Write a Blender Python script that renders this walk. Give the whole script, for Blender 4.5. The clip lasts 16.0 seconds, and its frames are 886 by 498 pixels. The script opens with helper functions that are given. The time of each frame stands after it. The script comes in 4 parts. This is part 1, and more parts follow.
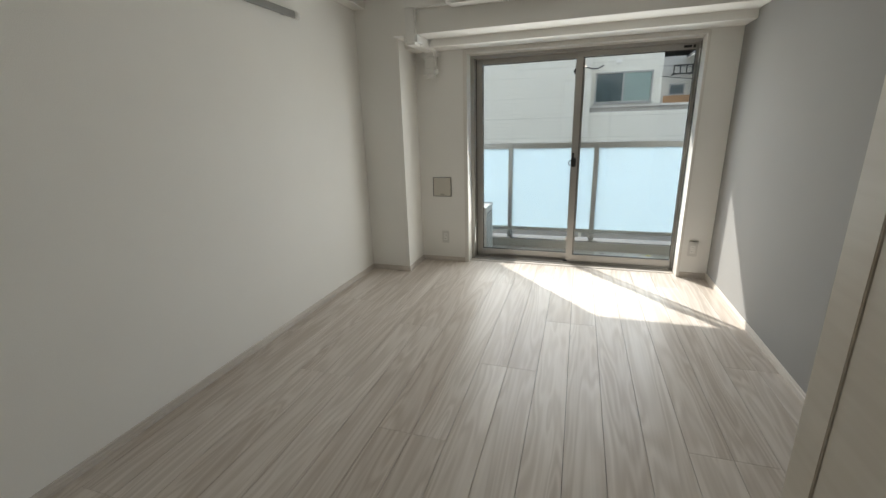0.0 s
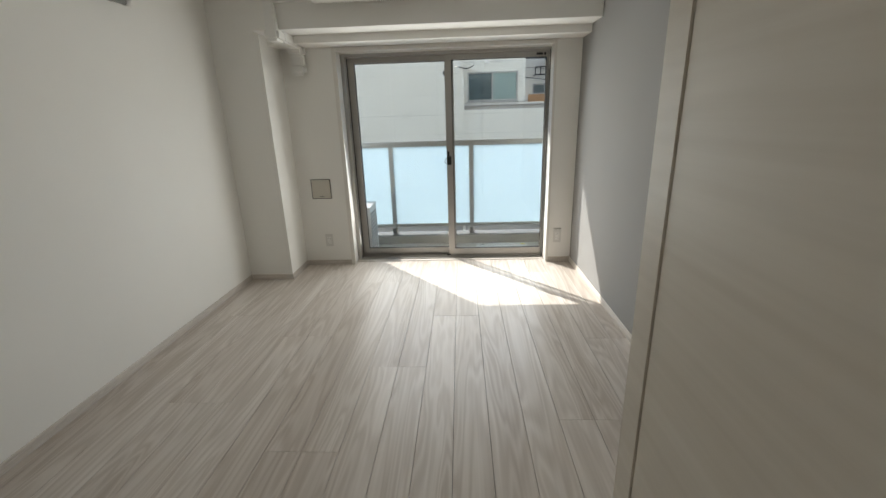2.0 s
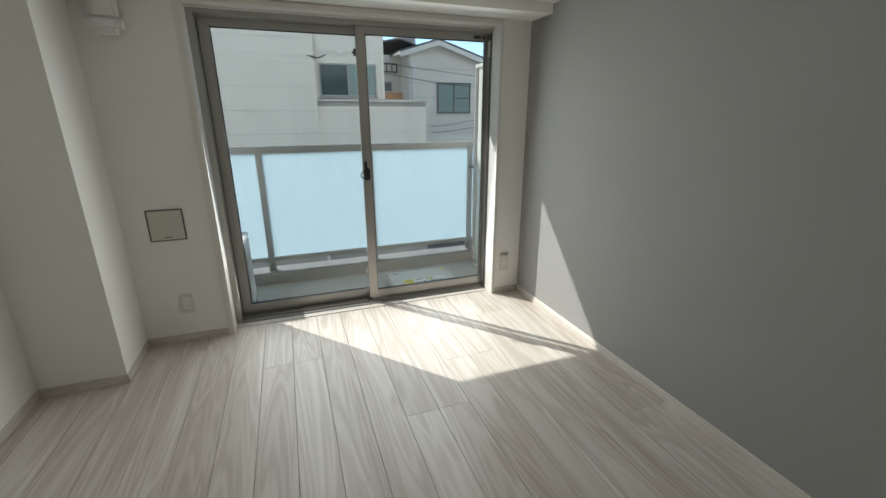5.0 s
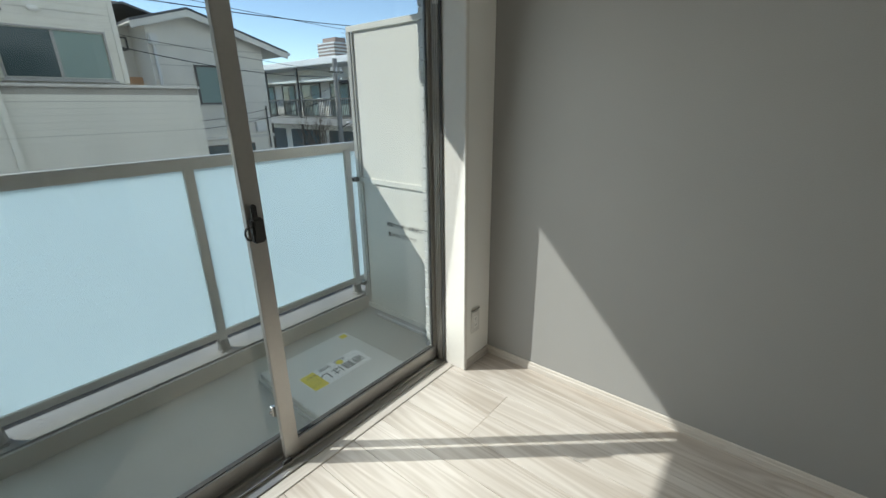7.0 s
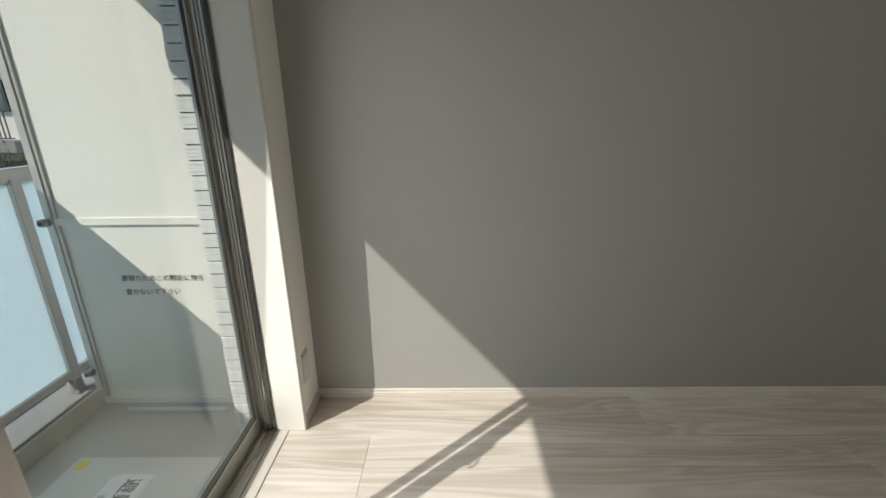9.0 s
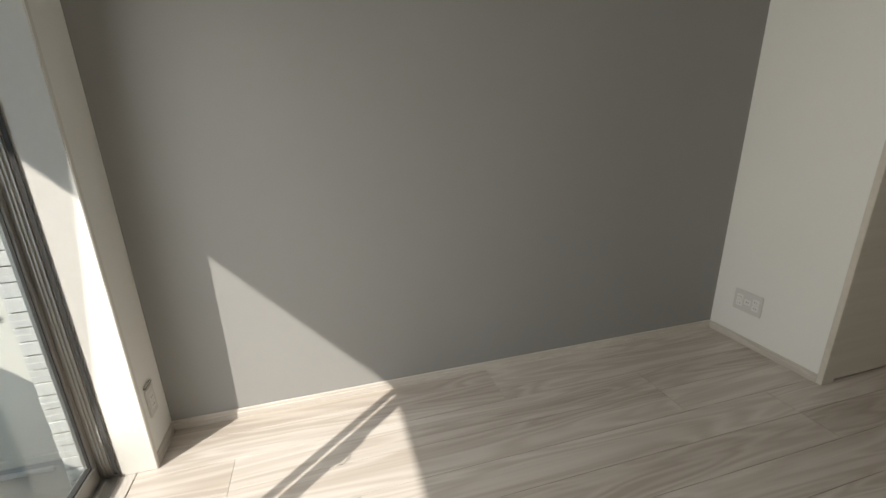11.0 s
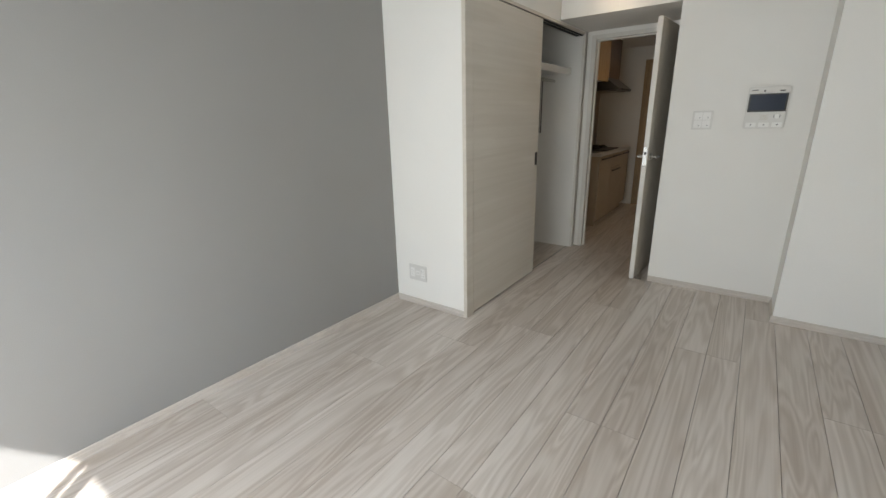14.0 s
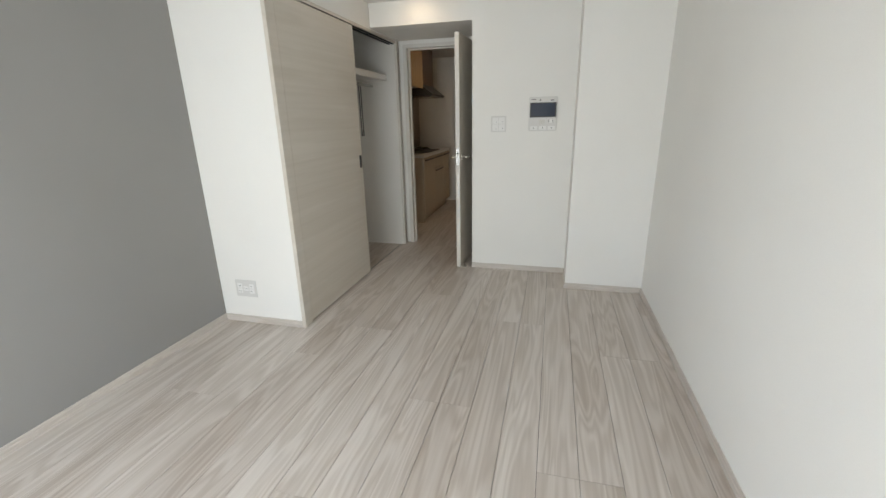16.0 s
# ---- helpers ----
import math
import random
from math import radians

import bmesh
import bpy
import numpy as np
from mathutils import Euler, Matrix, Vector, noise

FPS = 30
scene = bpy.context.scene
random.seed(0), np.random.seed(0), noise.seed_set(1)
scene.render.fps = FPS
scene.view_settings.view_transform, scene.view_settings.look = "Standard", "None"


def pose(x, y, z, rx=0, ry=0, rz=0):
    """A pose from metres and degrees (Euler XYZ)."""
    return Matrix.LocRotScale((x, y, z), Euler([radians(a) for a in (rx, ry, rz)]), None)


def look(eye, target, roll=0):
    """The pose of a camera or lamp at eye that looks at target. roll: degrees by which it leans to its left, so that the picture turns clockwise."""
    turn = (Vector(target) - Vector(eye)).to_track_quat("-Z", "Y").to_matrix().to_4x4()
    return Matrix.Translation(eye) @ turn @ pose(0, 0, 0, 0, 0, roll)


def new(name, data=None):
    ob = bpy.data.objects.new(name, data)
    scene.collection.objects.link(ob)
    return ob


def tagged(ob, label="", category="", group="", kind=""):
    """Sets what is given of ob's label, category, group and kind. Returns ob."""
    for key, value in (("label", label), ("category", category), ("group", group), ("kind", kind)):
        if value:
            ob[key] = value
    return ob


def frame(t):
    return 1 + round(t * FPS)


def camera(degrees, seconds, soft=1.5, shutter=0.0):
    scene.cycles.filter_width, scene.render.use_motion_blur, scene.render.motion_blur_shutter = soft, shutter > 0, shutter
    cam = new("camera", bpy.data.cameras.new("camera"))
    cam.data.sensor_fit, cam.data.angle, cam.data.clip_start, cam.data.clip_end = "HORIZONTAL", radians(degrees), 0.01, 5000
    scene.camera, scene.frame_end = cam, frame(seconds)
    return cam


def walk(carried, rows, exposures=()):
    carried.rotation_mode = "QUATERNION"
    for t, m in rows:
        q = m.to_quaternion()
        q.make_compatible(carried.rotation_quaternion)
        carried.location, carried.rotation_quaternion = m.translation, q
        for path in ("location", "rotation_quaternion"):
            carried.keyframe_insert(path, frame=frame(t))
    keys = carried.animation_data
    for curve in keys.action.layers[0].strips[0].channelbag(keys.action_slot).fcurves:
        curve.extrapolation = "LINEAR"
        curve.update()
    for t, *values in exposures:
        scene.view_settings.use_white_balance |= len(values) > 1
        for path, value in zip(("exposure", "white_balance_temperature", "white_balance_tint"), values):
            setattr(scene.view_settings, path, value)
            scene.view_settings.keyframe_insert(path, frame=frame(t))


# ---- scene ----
cam = camera(93.2, 16.0)
PATH = [
    (0, (-1.067, -3.795, 1.284), (-1.661, -1.97, 0.722), -1.7),
    (0.5, (-1.05, -3.783, 1.291), (-1.483, -1.917, 0.715), -1.7),
    (1, (-1.021, -3.79, 1.305), (-1.313, -1.9, 0.721), -1.7),
    (1.5, (-0.996, -3.797, 1.314), (-1.174, -1.894, 0.724), -1.7),
    (2, (-1.005, -3.79, 1.32), (-1.098, -1.883, 0.724), -1.8),
    (2.5, (-1.019, -3.721, 1.3), (-1.041, -1.81, 0.708), -1.8),
    (3, (-1.029, -3.614, 1.292), (-0.972, -1.706, 0.695), -1.7),
    (3.5, (-1.126, -3.541, 1.308), (-0.971, -1.64, 0.707), -1.5),
    (3.7, (-1.181, -3.507, 1.315), (-0.98, -1.61, 0.714), -1.7),
    (5.8, (-1.758, -2.012, 1.353), (-0.819, -0.370, 0.701), -0.4),
    (6, (-1.764, -1.858, 1.365), (-0.763, -0.261, 0.697), -1.0),
    (6.5, (-1.774, -1.467, 1.350), (-0.554, -0.030, 0.682), -0.9),
    (7, (-1.718, -1.111, 1.317), (-0.263, 0.095, 0.659), -0.7),
    (7.5, (-1.678, -0.874, 1.309), (-0.018, 0.027, 0.653), -0.7),
    (8, (-1.627, -0.716, 1.294), (0.179, -0.140, 0.657), -0.6),
    (8.5, (-1.672, -0.627, 1.286), (0.214, -0.375, 0.669), -0.4),
    (9, (-1.679, -0.617, 1.263), (0.227, -0.593, 0.658), -0.7),
    (11.5, (-1.819, -0.751, 1.285), (-0.043, -1.443, 0.681), -1.1),
    (12, (-1.862, -0.734, 1.276), (-0.175, -1.632, 0.684), -0.9),
    (12.5, (-1.932, -0.727, 1.309), (-0.352, -1.803, 0.723), -1.4),
    (13, (-1.965, -0.741, 1.333), (-0.52, -1.984, 0.726), -1.3),
    (13.5, (-2.023, -0.743, 1.328), (-0.723, -2.14, 0.731), -1.4),
    (14, (-2.066, -0.745, 1.318), (-0.928, -2.28, 0.725), -1.4),
    (14.5, (-2.095, -0.744, 1.325), (-1.134, -2.393, 0.727), -1.3),
    (15, (-2.128, -0.737, 1.315), (-1.332, -2.474, 0.722), -1.4),
    (15.5, (-2.153, -0.732, 1.321), (-1.517, -2.532, 0.727), -1.4),
    (16, (-2.167, -0.729, 1.321), (-1.683, -2.576, 0.726), -1.2),
]

STOPS = [(0, 1.51, 7000, 8), (3.7, 1.55, 6900, 9), (5.8, 0.98, 6700, 2), (8, 0.91, 6850, 3), (9, 0.97, 7200, 6), (11.5, 1.4, 7250, 9), (12.5, 1.91, 6750, 9), (13.5, 2.13, 6650, 10), (14.5, 2.42, 6550, 9), (16, 2.52, 6550, 9)]
walk(cam, [(t, look(e, a, r)) for t, e, a, r in PATH], STOPS)

# ---- world, sun, lamps ----
SUN_DIR = Vector((0.866, -1.0, -1.10)).normalized()
world = bpy.data.worlds.new("sky")
scene.world = world
world.use_nodes = True
wn = world.node_tree
sky = wn.nodes.new("ShaderNodeTexSky")
sky.sky_type = 'NISHITA'
sky.sun_disc = False
sky.altitude, sky.dust_density, sky.ozone_density = 2500, 0.0, 1.6
sky.sun_elevation = math.asin(-SUN_DIR.z)
sky.sun_rotation = math.atan2(-SUN_DIR.x, -SUN_DIR.y)
wn.links.new(sky.outputs[0], wn.nodes["Background"].inputs[0])
wn.nodes["Background"].inputs[1].default_value = 0.125
sun = new("sun", bpy.data.lights.new("sun", 'SUN'))
sun.data.energy = 2.2
sun.data.angle = radians(0.5)
sun.data.color = (0.975, 0.985, 1.0)
sun.matrix_basis = look((0, 0, 20), Vector((0, 0, 20)) + SUN_DIR)
# area lamp added in the terrace window opening, standing in for skylight indoors
daylight_fill = new("daylight_fill", bpy.data.lights.new("daylight_fill", 'AREA'))
daylight_fill.data.shape = 'RECTANGLE'
daylight_fill.data.size, daylight_fill.data.size_y = 1.80, 1.65
daylight_fill.data.energy = 7.4
daylight_fill.data.spread = radians(166)
daylight_fill.data.color = (0.95, 0.985, 1.0)
daylight_fill.matrix_basis = look((-1.138, 0.03, 0.98), (-1.138, -1.0, 0.83))


# ---- materials ----
def mat(name, col, rough=0.6, metal=0.0, bump=0.0, scale=60.0, var=0.06, spec=0.5):
    """Painted, moulded or metal surface: two scales of variation and a fine relief."""
    m = bpy.data.materials.new(name)
    m.use_nodes = True
    nt = m.node_tree
    b = nt.nodes["Principled BSDF"]
    b.inputs["Roughness"].default_value = rough
    b.inputs["Metallic"].default_value = metal
    b.inputs["Specular IOR Level"].default_value = spec
    tc = nt.nodes.new("ShaderNodeTexCoord")
    n1 = nt.nodes.new("ShaderNodeTexNoise")
    n1.inputs["Scale"].default_value = 2.3
    n1.inputs["Detail"].default_value = 4
    n2 = nt.nodes.new("ShaderNodeTexNoise")
    n2.inputs["Scale"].default_value = scale
    n2.inputs["Detail"].default_value = 3
    nt.links.new(tc.outputs["Object"], n1.inputs["Vector"])
    nt.links.new(tc.outputs["Object"], n2.inputs["Vector"])
    add = nt.nodes.new("ShaderNodeMath")
    add.operation = 'ADD'
    nt.links.new(n1.outputs[0], add.inputs[0])
    nt.links.new(n2.outputs[0], add.inputs[1])
    mr = nt.nodes.new("ShaderNodeMapRange")
    mr.inputs[1].default_value, mr.inputs[2].default_value = 0.6, 1.4
    mr.inputs[3].default_value, mr.inputs[4].default_value = 1 - var, 1 + var
    nt.links.new(add.outputs[0], mr.inputs[0])
    mix = nt.nodes.new("ShaderNodeVectorMath")
    mix.operation = 'SCALE'
    mix.inputs[0].default_value = col
    nt.links.new(mr.outputs[0], mix.inputs["Scale"])
    nt.links.new(mix.outputs[0], b.inputs["Base Color"])
    if bump:
        bp = nt.nodes.new("ShaderNodeBump")
        bp.inputs["Strength"].default_value = bump
        bp.inputs["Distance"].default_value = 0.002
        nt.links.new(n2.outputs[0], bp.inputs["Height"])
        nt.links.new(bp.outputs[0], b.inputs["Normal"])
    return m


def wood(name, dark, light, axis, rough=0.4, stretch=14.0, ring=2.2, per_piece=True, bump=0.05, lines=60.0, deep=0.15, grain=3.2, amount=1.0, fine_stretch=0.0, tone=0.42):
    """Printed wood grain that runs along the axis (0 x, 1 y, 2 z), different on every piece."""
    m = bpy.data.materials.new(name)
    m.use_nodes = True
    nt = m.node_tree
    N, L = nt.nodes, nt.links
    b = N["Principled BSDF"]
    b.inputs["Roughness"].default_value = rough
    tc = N.new("ShaderNodeTexCoord")
    info = N.new("ShaderNodeObjectInfo")
    off = N.new("ShaderNodeVectorMath")
    off.operation = 'MULTIPLY_ADD'
    off.inputs[1].default_value = (37.0, 53.0, 29.0) if per_piece else (0, 0, 0)
    L.new(info.outputs["Random"], off.inputs[0])
    L.new(tc.outputs["Object"], off.inputs[2])
    mp = N.new("ShaderNodeMapping")
    sc = [stretch] * 3
    sc[axis] = 1.0
    mp.inputs["Scale"].default_value = sc
    L.new(off.outputs[0], mp.inputs["Vector"])
    big = N.new("ShaderNodeTexNoise")
    big.inputs["Scale"].default_value = ring
    big.inputs["Detail"].default_value = 2.5
    big.inputs["Distortion"].default_value = 0.6
    L.new(mp.outputs[0], big.inputs["Vector"])
    mul = N.new("ShaderNodeMath")
    mul.operation = 'MULTIPLY'
    mul.inputs[1].default_value = lines
    L.new(big.outputs[0], mul.inputs[0])
    sn = N.new("ShaderNodeMath")
    sn.operation = 'SINE'
    L.new(mul.outputs[0], sn.inputs[0])
    fine = N.new("ShaderNodeTexNoise")
    fine.inputs["Scale"].default_value = grain
    fine.inputs["Detail"].default_value = 5
    fm = N.new("ShaderNodeMapping")
    fs = [fine_stretch or stretch] * 3
    fs[axis] = 1.0
    fm.inputs["Scale"].default_value = fs
    L.new(off.outputs[0], fm.inputs["Vector"])
    L.new(fm.outputs[0], fine.inputs["Vector"])
    a1 = N.new("ShaderNodeMath")
    a1.operation = 'MULTIPLY_ADD'
    a1.inputs[1].default_value = deep
    L.new(sn.outputs[0], a1.inputs[0])
    soft = N.new("ShaderNodeMath")
    soft.operation = 'MULTIPLY_ADD'
    soft.inputs[1].default_value, soft.inputs[2].default_value = amount, (1 - amount) * 0.5
    L.new(fine.outputs[0], soft.inputs[0])
    L.new(soft.outputs[0], a1.inputs[2])
    a2 = N.new("ShaderNodeMath")
    a2.operation = 'MULTIPLY_ADD'
    a2.inputs[1].default_value = 0.7
    L.new(big.outputs[0], a2.inputs[0])
    L.new(a1.outputs[0], a2.inputs[2])
    a3 = N.new("ShaderNodeMath")
    a3.operation = 'MULTIPLY_ADD'
    a3.inputs[1].default_value = tone if per_piece else 0.0
    L.new(info.outputs["Random"], a3.inputs[0])
    L.new(a2.outputs[0], a3.inputs[2])
    ramp = N.new("ShaderNodeValToRGB")
    e = ramp.color_ramp.elements
    e[0].position, e[0].color = 0.1, (*dark, 1)
    e[1].position, e[1].color = 0.9, (*light, 1)
    mr = N.new("ShaderNodeMapRange")
    mr.inputs[1].default_value, mr.inputs[2].default_value = 0.55, 1.55
    L.new(a3.outputs[0], mr.inputs[0])
    L.new(mr.outputs[0], ramp.inputs[0])
    L.new(ramp.outputs[0], b.inputs["Base Color"])
    bp = N.new("ShaderNodeBump")
    bp.inputs["Strength"].default_value = bump
    bp.inputs["Distance"].default_value = 0.001
    L.new(fine.outputs[0], bp.inputs["Height"])
    L.new(bp.outputs[0], b.inputs["Normal"])
    return m


def glass(name, tint):
    """Thin float glass: clear, with its mirror gloss."""
    m = bpy.data.materials.new(name)
    m.use_nodes = True
    nt = m.node_tree
    nt.nodes.remove(nt.nodes["Principled BSDF"])
    clear = nt.nodes.new("ShaderNodeBsdfTransparent")
    clear.inputs[0].default_value = (*tint, 1)
    shine = nt.nodes.new("ShaderNodeBsdfGlossy")
    shine.inputs["Roughness"].default_value = 0.0
    lw = nt.nodes.new("ShaderNodeLayerWeight")
    lw.inputs[0].default_value = 0.5
    pw = nt.nodes.new("ShaderNodeMath")
    pw.operation = 'POWER'
    pw.inputs[1].default_value = 5.0
    fr = nt.nodes.new("ShaderNodeMath")
    fr.operation = 'MULTIPLY_ADD'
    fr.inputs[1].default_value, fr.inputs[2].default_value = 0.96, 0.04
    nt.links.new(lw.outputs["Facing"], pw.inputs[0])
    nt.links.new(pw.outputs[0], fr.inputs[0])
    mx = nt.nodes.new("ShaderNodeMixShader")
    nt.links.new(fr.outputs[0], mx.inputs[0])
    nt.links.new(clear.outputs[0], mx.inputs[1])
    nt.links.new(shine.outputs[0], mx.inputs[2])
    nt.links.new(mx.outputs[0], nt.nodes["Material Output"].inputs[0])
    return m


def frosted(name, col):
    """Milky laminated glass: lets light through, scattered."""
    m = bpy.data.materials.new(name)
    m.use_nodes = True
    nt = m.node_tree
    out = nt.nodes["Material Output"]
    b = nt.nodes["Principled BSDF"]
    b.inputs["Base Color"].default_value = (*col, 1)
    b.inputs["Roughness"].default_value = 0.25
    tr = nt.nodes.new("ShaderNodeBsdfTranslucent")
    tr.inputs[0].default_value = (*col, 1)
    mx = nt.nodes.new("ShaderNodeMixShader")
    mx.inputs[0].default_value = 0.78
    nt.links.new(b.outputs[0], mx.inputs[1])
    nt.links.new(tr.outputs[0], mx.inputs[2])
    nt.links.new(mx.outputs[0], out.inputs[0])
    return m


def lamp_mat(name, col, power):
    m = bpy.data.materials.new(name)
    m.use_nodes = True
    b = m.node_tree.nodes["Principled BSDF"]
    b.inputs["Emission Color"].default_value = (*col, 1)
    b.inputs["Emission Strength"].default_value = power
    return m


M_WHITE = mat("white_wallpaper", (0.87, 0.855, 0.815), 0.85, bump=0.35, scale=260, var=0.02, spec=0.2)
M_GREY = mat("grey_wallpaper", (0.316, 0.309, 0.298), 0.85, bump=0.35, scale=260, var=0.03, spec=0.2)
M_CEIL = mat("ceiling_paper", (0.87, 0.86, 0.84), 0.9, bump=0.3, scale=200, var=0.02, spec=0.2)
M_PLANK = wood("ash_floor_print", (0.457, 0.391, 0.333), (0.822, 0.770, 0.716), 1, rough=0.34, stretch=13, ring=0.55, lines=70.0, deep=0.11, grain=1.2, amount=0.36, fine_stretch=70.0, tone=0.15)
M_SUB = mat("dark_joint", (0.09, 0.075, 0.065), 0.9)
M_BASE = wood("baseboard_print", (0.55, 0.50, 0.45), (0.72, 0.67, 0.61), 1, per_piece=False)
M_BASEX = wood("baseboard_print_across", (0.55, 0.50, 0.45), (0.72, 0.67, 0.61), 0, per_piece=False)
M_FRAME = mat("white_casing_film", (0.76, 0.73, 0.68), 0.45, var=0.02)
M_DOORW = wood("door_panel_print", (0.60, 0.55, 0.475), (0.76, 0.715, 0.645), 1, rough=0.45, stretch=11, ring=0.8, per_piece=False, lines=18.0, deep=0.05, grain=1.1, amount=0.6, fine_stretch=40.0)
M_ALU = mat("champagne_aluminium", (0.44, 0.425, 0.40), 0.36, 0.7, var=0.04)
M_ALUD = mat("dark_gasket", (0.05, 0.048, 0.045), 0.6)
M_RAIL = mat("grey_balcony_aluminium", (0.60, 0.585, 0.55), 0.40, 0.4, var=0.04)
M_GLASS = glass("clear_glass", (0.92, 0.93, 0.925))
M_FROST = frosted("frosted_blue_glass", (0.84, 0.945, 0.985))
M_PLAST = mat("white_plastic", (0.84, 0.83, 0.80), 0.4, var=0.015)
M_PLATE = mat("ivory_plate", (0.71, 0.695, 0.66), 0.45, var=0.015)
M_CREAM = mat("cream_plastic", (0.62, 0.59, 0.52), 0.45, var=0.015)
M_DARK = mat("dark_slot", (0.02, 0.02, 0.02), 0.5)
M_CHROME = mat("satin_chrome", (0.62, 0.61, 0.59), 0.25, 1.0)
M_BVINYL = mat("balcony_vinyl", (0.50, 0.48, 0.425), 0.6, bump=0.4, scale=150, var=0.12)
M_CONC = mat("balcony_concrete", (0.27, 0.27, 0.26), 0.8, bump=0.4, scale=80, var=0.14)
M_PART = mat("partition_board", (0.81, 0.785, 0.715), 0.7, var=0.04)
M_TILE = mat("white_facade_tile", (0.74, 0.73, 0.70), 0.45, var=0.05)
M_GROUT = mat("tile_joint", (0.20, 0.195, 0.18), 0.9)
M_SIDING = mat("pale_siding", (0.75, 0.73, 0.655), 0.7, bump=0.5, scale=40, var=0.05)
M_CREAMWALL = mat("cream_render", (0.76, 0.73, 0.66), 0.8, bump=0.4, scale=60, var=0.06)
M_ROOF = mat("dark_roof", (0.10, 0.105, 0.115), 0.6, var=0.1)
M_ROAD = mat("asphalt", (0.10, 0.10, 0.10), 0.9, bump=0.5, var=0.2)
M_NGLASS = mat("neighbour_pane", (0.07, 0.10, 0.105), 0.08, var=0.1)
M_CURT = mat("curtain_cloth", (0.25, 0.33, 0.31), 0.9, var=0.08)
M_ALUW = mat("silver_sash", (0.36, 0.36, 0.35), 0.4, 0.6)
M_KIT = wood("kitchen_front_print", (0.36, 0.25, 0.14), (0.52, 0.38, 0.23), 2, rough=0.25, per_piece=False)
M_KITB = mat("cream_gloss_front", (0.60, 0.52, 0.41), 0.16, var=0.03)
M_WHITEP = mat("white_worktop", (0.7, 0.69, 0.66), 0.3, var=0.02)
M_PANEL = mat("taupe_kitchen_panel", (0.36, 0.31, 0.26), 0.35, var=0.03)
M_WALNUT = wood("walnut_film", (0.10, 0.06, 0.035), (0.17, 0.105, 0.06), 2, rough=0.35, per_piece=False)
M_STEEL = mat("dark_steel_hood", (0.10, 0.095, 0.09), 0.35, 0.6)
M_BLACK = mat("black_iron", (0.018, 0.018, 0.018), 0.45)
M_YEL = mat("yellow_print", (0.75, 0.62, 0.06), 0.5)
M_INK = mat("black_print", (0.04, 0.04, 0.04), 0.6)
M_PAPER = mat("white_sticker", (0.78, 0.78, 0.76), 0.5)
M_WIRE = mat("black_cable", (0.02, 0.02, 0.022), 0.6)


# ---- mesh helpers ----
def box(bm, x0, x1, y0, y1, z0, z1, bev=0.0):
    """Adds a box with rounded edges to bm."""
    m = Matrix.LocRotScale(((x0 + x1) / 2, (y0 + y1) / 2, (z0 + z1) / 2), None,
                           (abs(x1 - x0), abs(y1 - y0), abs(z1 - z0)))
    vs = bmesh.ops.create_cube(bm, size=1.0, matrix=m)["verts"]
    if bev:
        es = list({e for v in vs for e in v.link_edges})
        bmesh.ops.bevel(bm, geom=es, offset=bev, segments=2, affect='EDGES')
    return bm


def cyl(bm, a, b, r, r2=None, seg=16):
    a, b = Vector(a), Vector(b)
    d = b - a
    m = Matrix.Translation((a + b) / 2) @ d.to_track_quat('Z', 'Y').to_matrix().to_4x4()
    bmesh.ops.create_cone(bm, cap_ends=True, segments=seg, radius1=r, radius2=r if r2 is None else r2, depth=d.length, matrix=m)
    return bm


def prism(bm, pts, axis, a, b):
    """Extrudes an outline (two coordinates a point) along an axis from a to b."""
    def at(p, v):
        return (v, p[0], p[1]) if axis == 0 else (p[0], v, p[1]) if axis == 1 else (p[0], p[1], v)
    lo = [bm.verts.new(at(p, a)) for p in pts]
    hi = [bm.verts.new(at(p, b)) for p in pts]
    n = len(pts)
    bm.faces.new(lo), bm.faces.new(hi)
    for i in range(n):
        bm.faces.new((lo[i], lo[(i + 1) % n], hi[(i + 1) % n], hi[i]))
    bmesh.ops.recalc_face_normals(bm, faces=bm.faces[:])
    return bm


def B(*boxes, bev=0.0):
    bm = bmesh.new()
    for b in boxes:
        box(bm, *b, bev=bev)
    return bm


def C(*args, **kw):
    return cyl(bmesh.new(), *args, **kw)


def link(name, bm, material):
    me = bpy.data.meshes.new(name)
    bm.to_mesh(me)
    bm.free()
    me.materials.append(material)
    return new(name, me)


def smooth(ob):
    ob.data.shade_smooth()
    return ob


def part(name, bm, material, parent, label=""):
    ob = link(name, bm, material)
    ob.parent = parent
    base = Matrix()
    p = parent
    while p is not None:
        base = p.matrix_basis @ base if p.parent is None else base
        p = p.parent
    ob.matrix_parent_inverse = base.inverted() if parent.parent is None else Matrix()
    return tagged(ob, label)


def thing(name, at, label, category, group=""):
    e = new(name)
    e.location = at
    e.empty_display_size = 0.1
    return tagged(e, label, category, group)


def structure(name, bm, material, label, category):
    return tagged(link(name, bm, material), label, category, kind="structure")
# ---- room shell ----
XW, CEIL = -2.88, 2.42          # west wall, ceiling
COLX, COLY = -2.507, -0.375     # column by the window
WX0, WX1 = -2.072, -0.205        # window reveal
WTOP = 1.905
BACK, STEPY, STEPX = -4.346, -3.995, -2.315
CLY, CLX = -2.945, -0.628         # closet end wall and front
DOORY, DX0 = -5.03, -1.405
HALLX, HALLEND = -1.75, -7.6

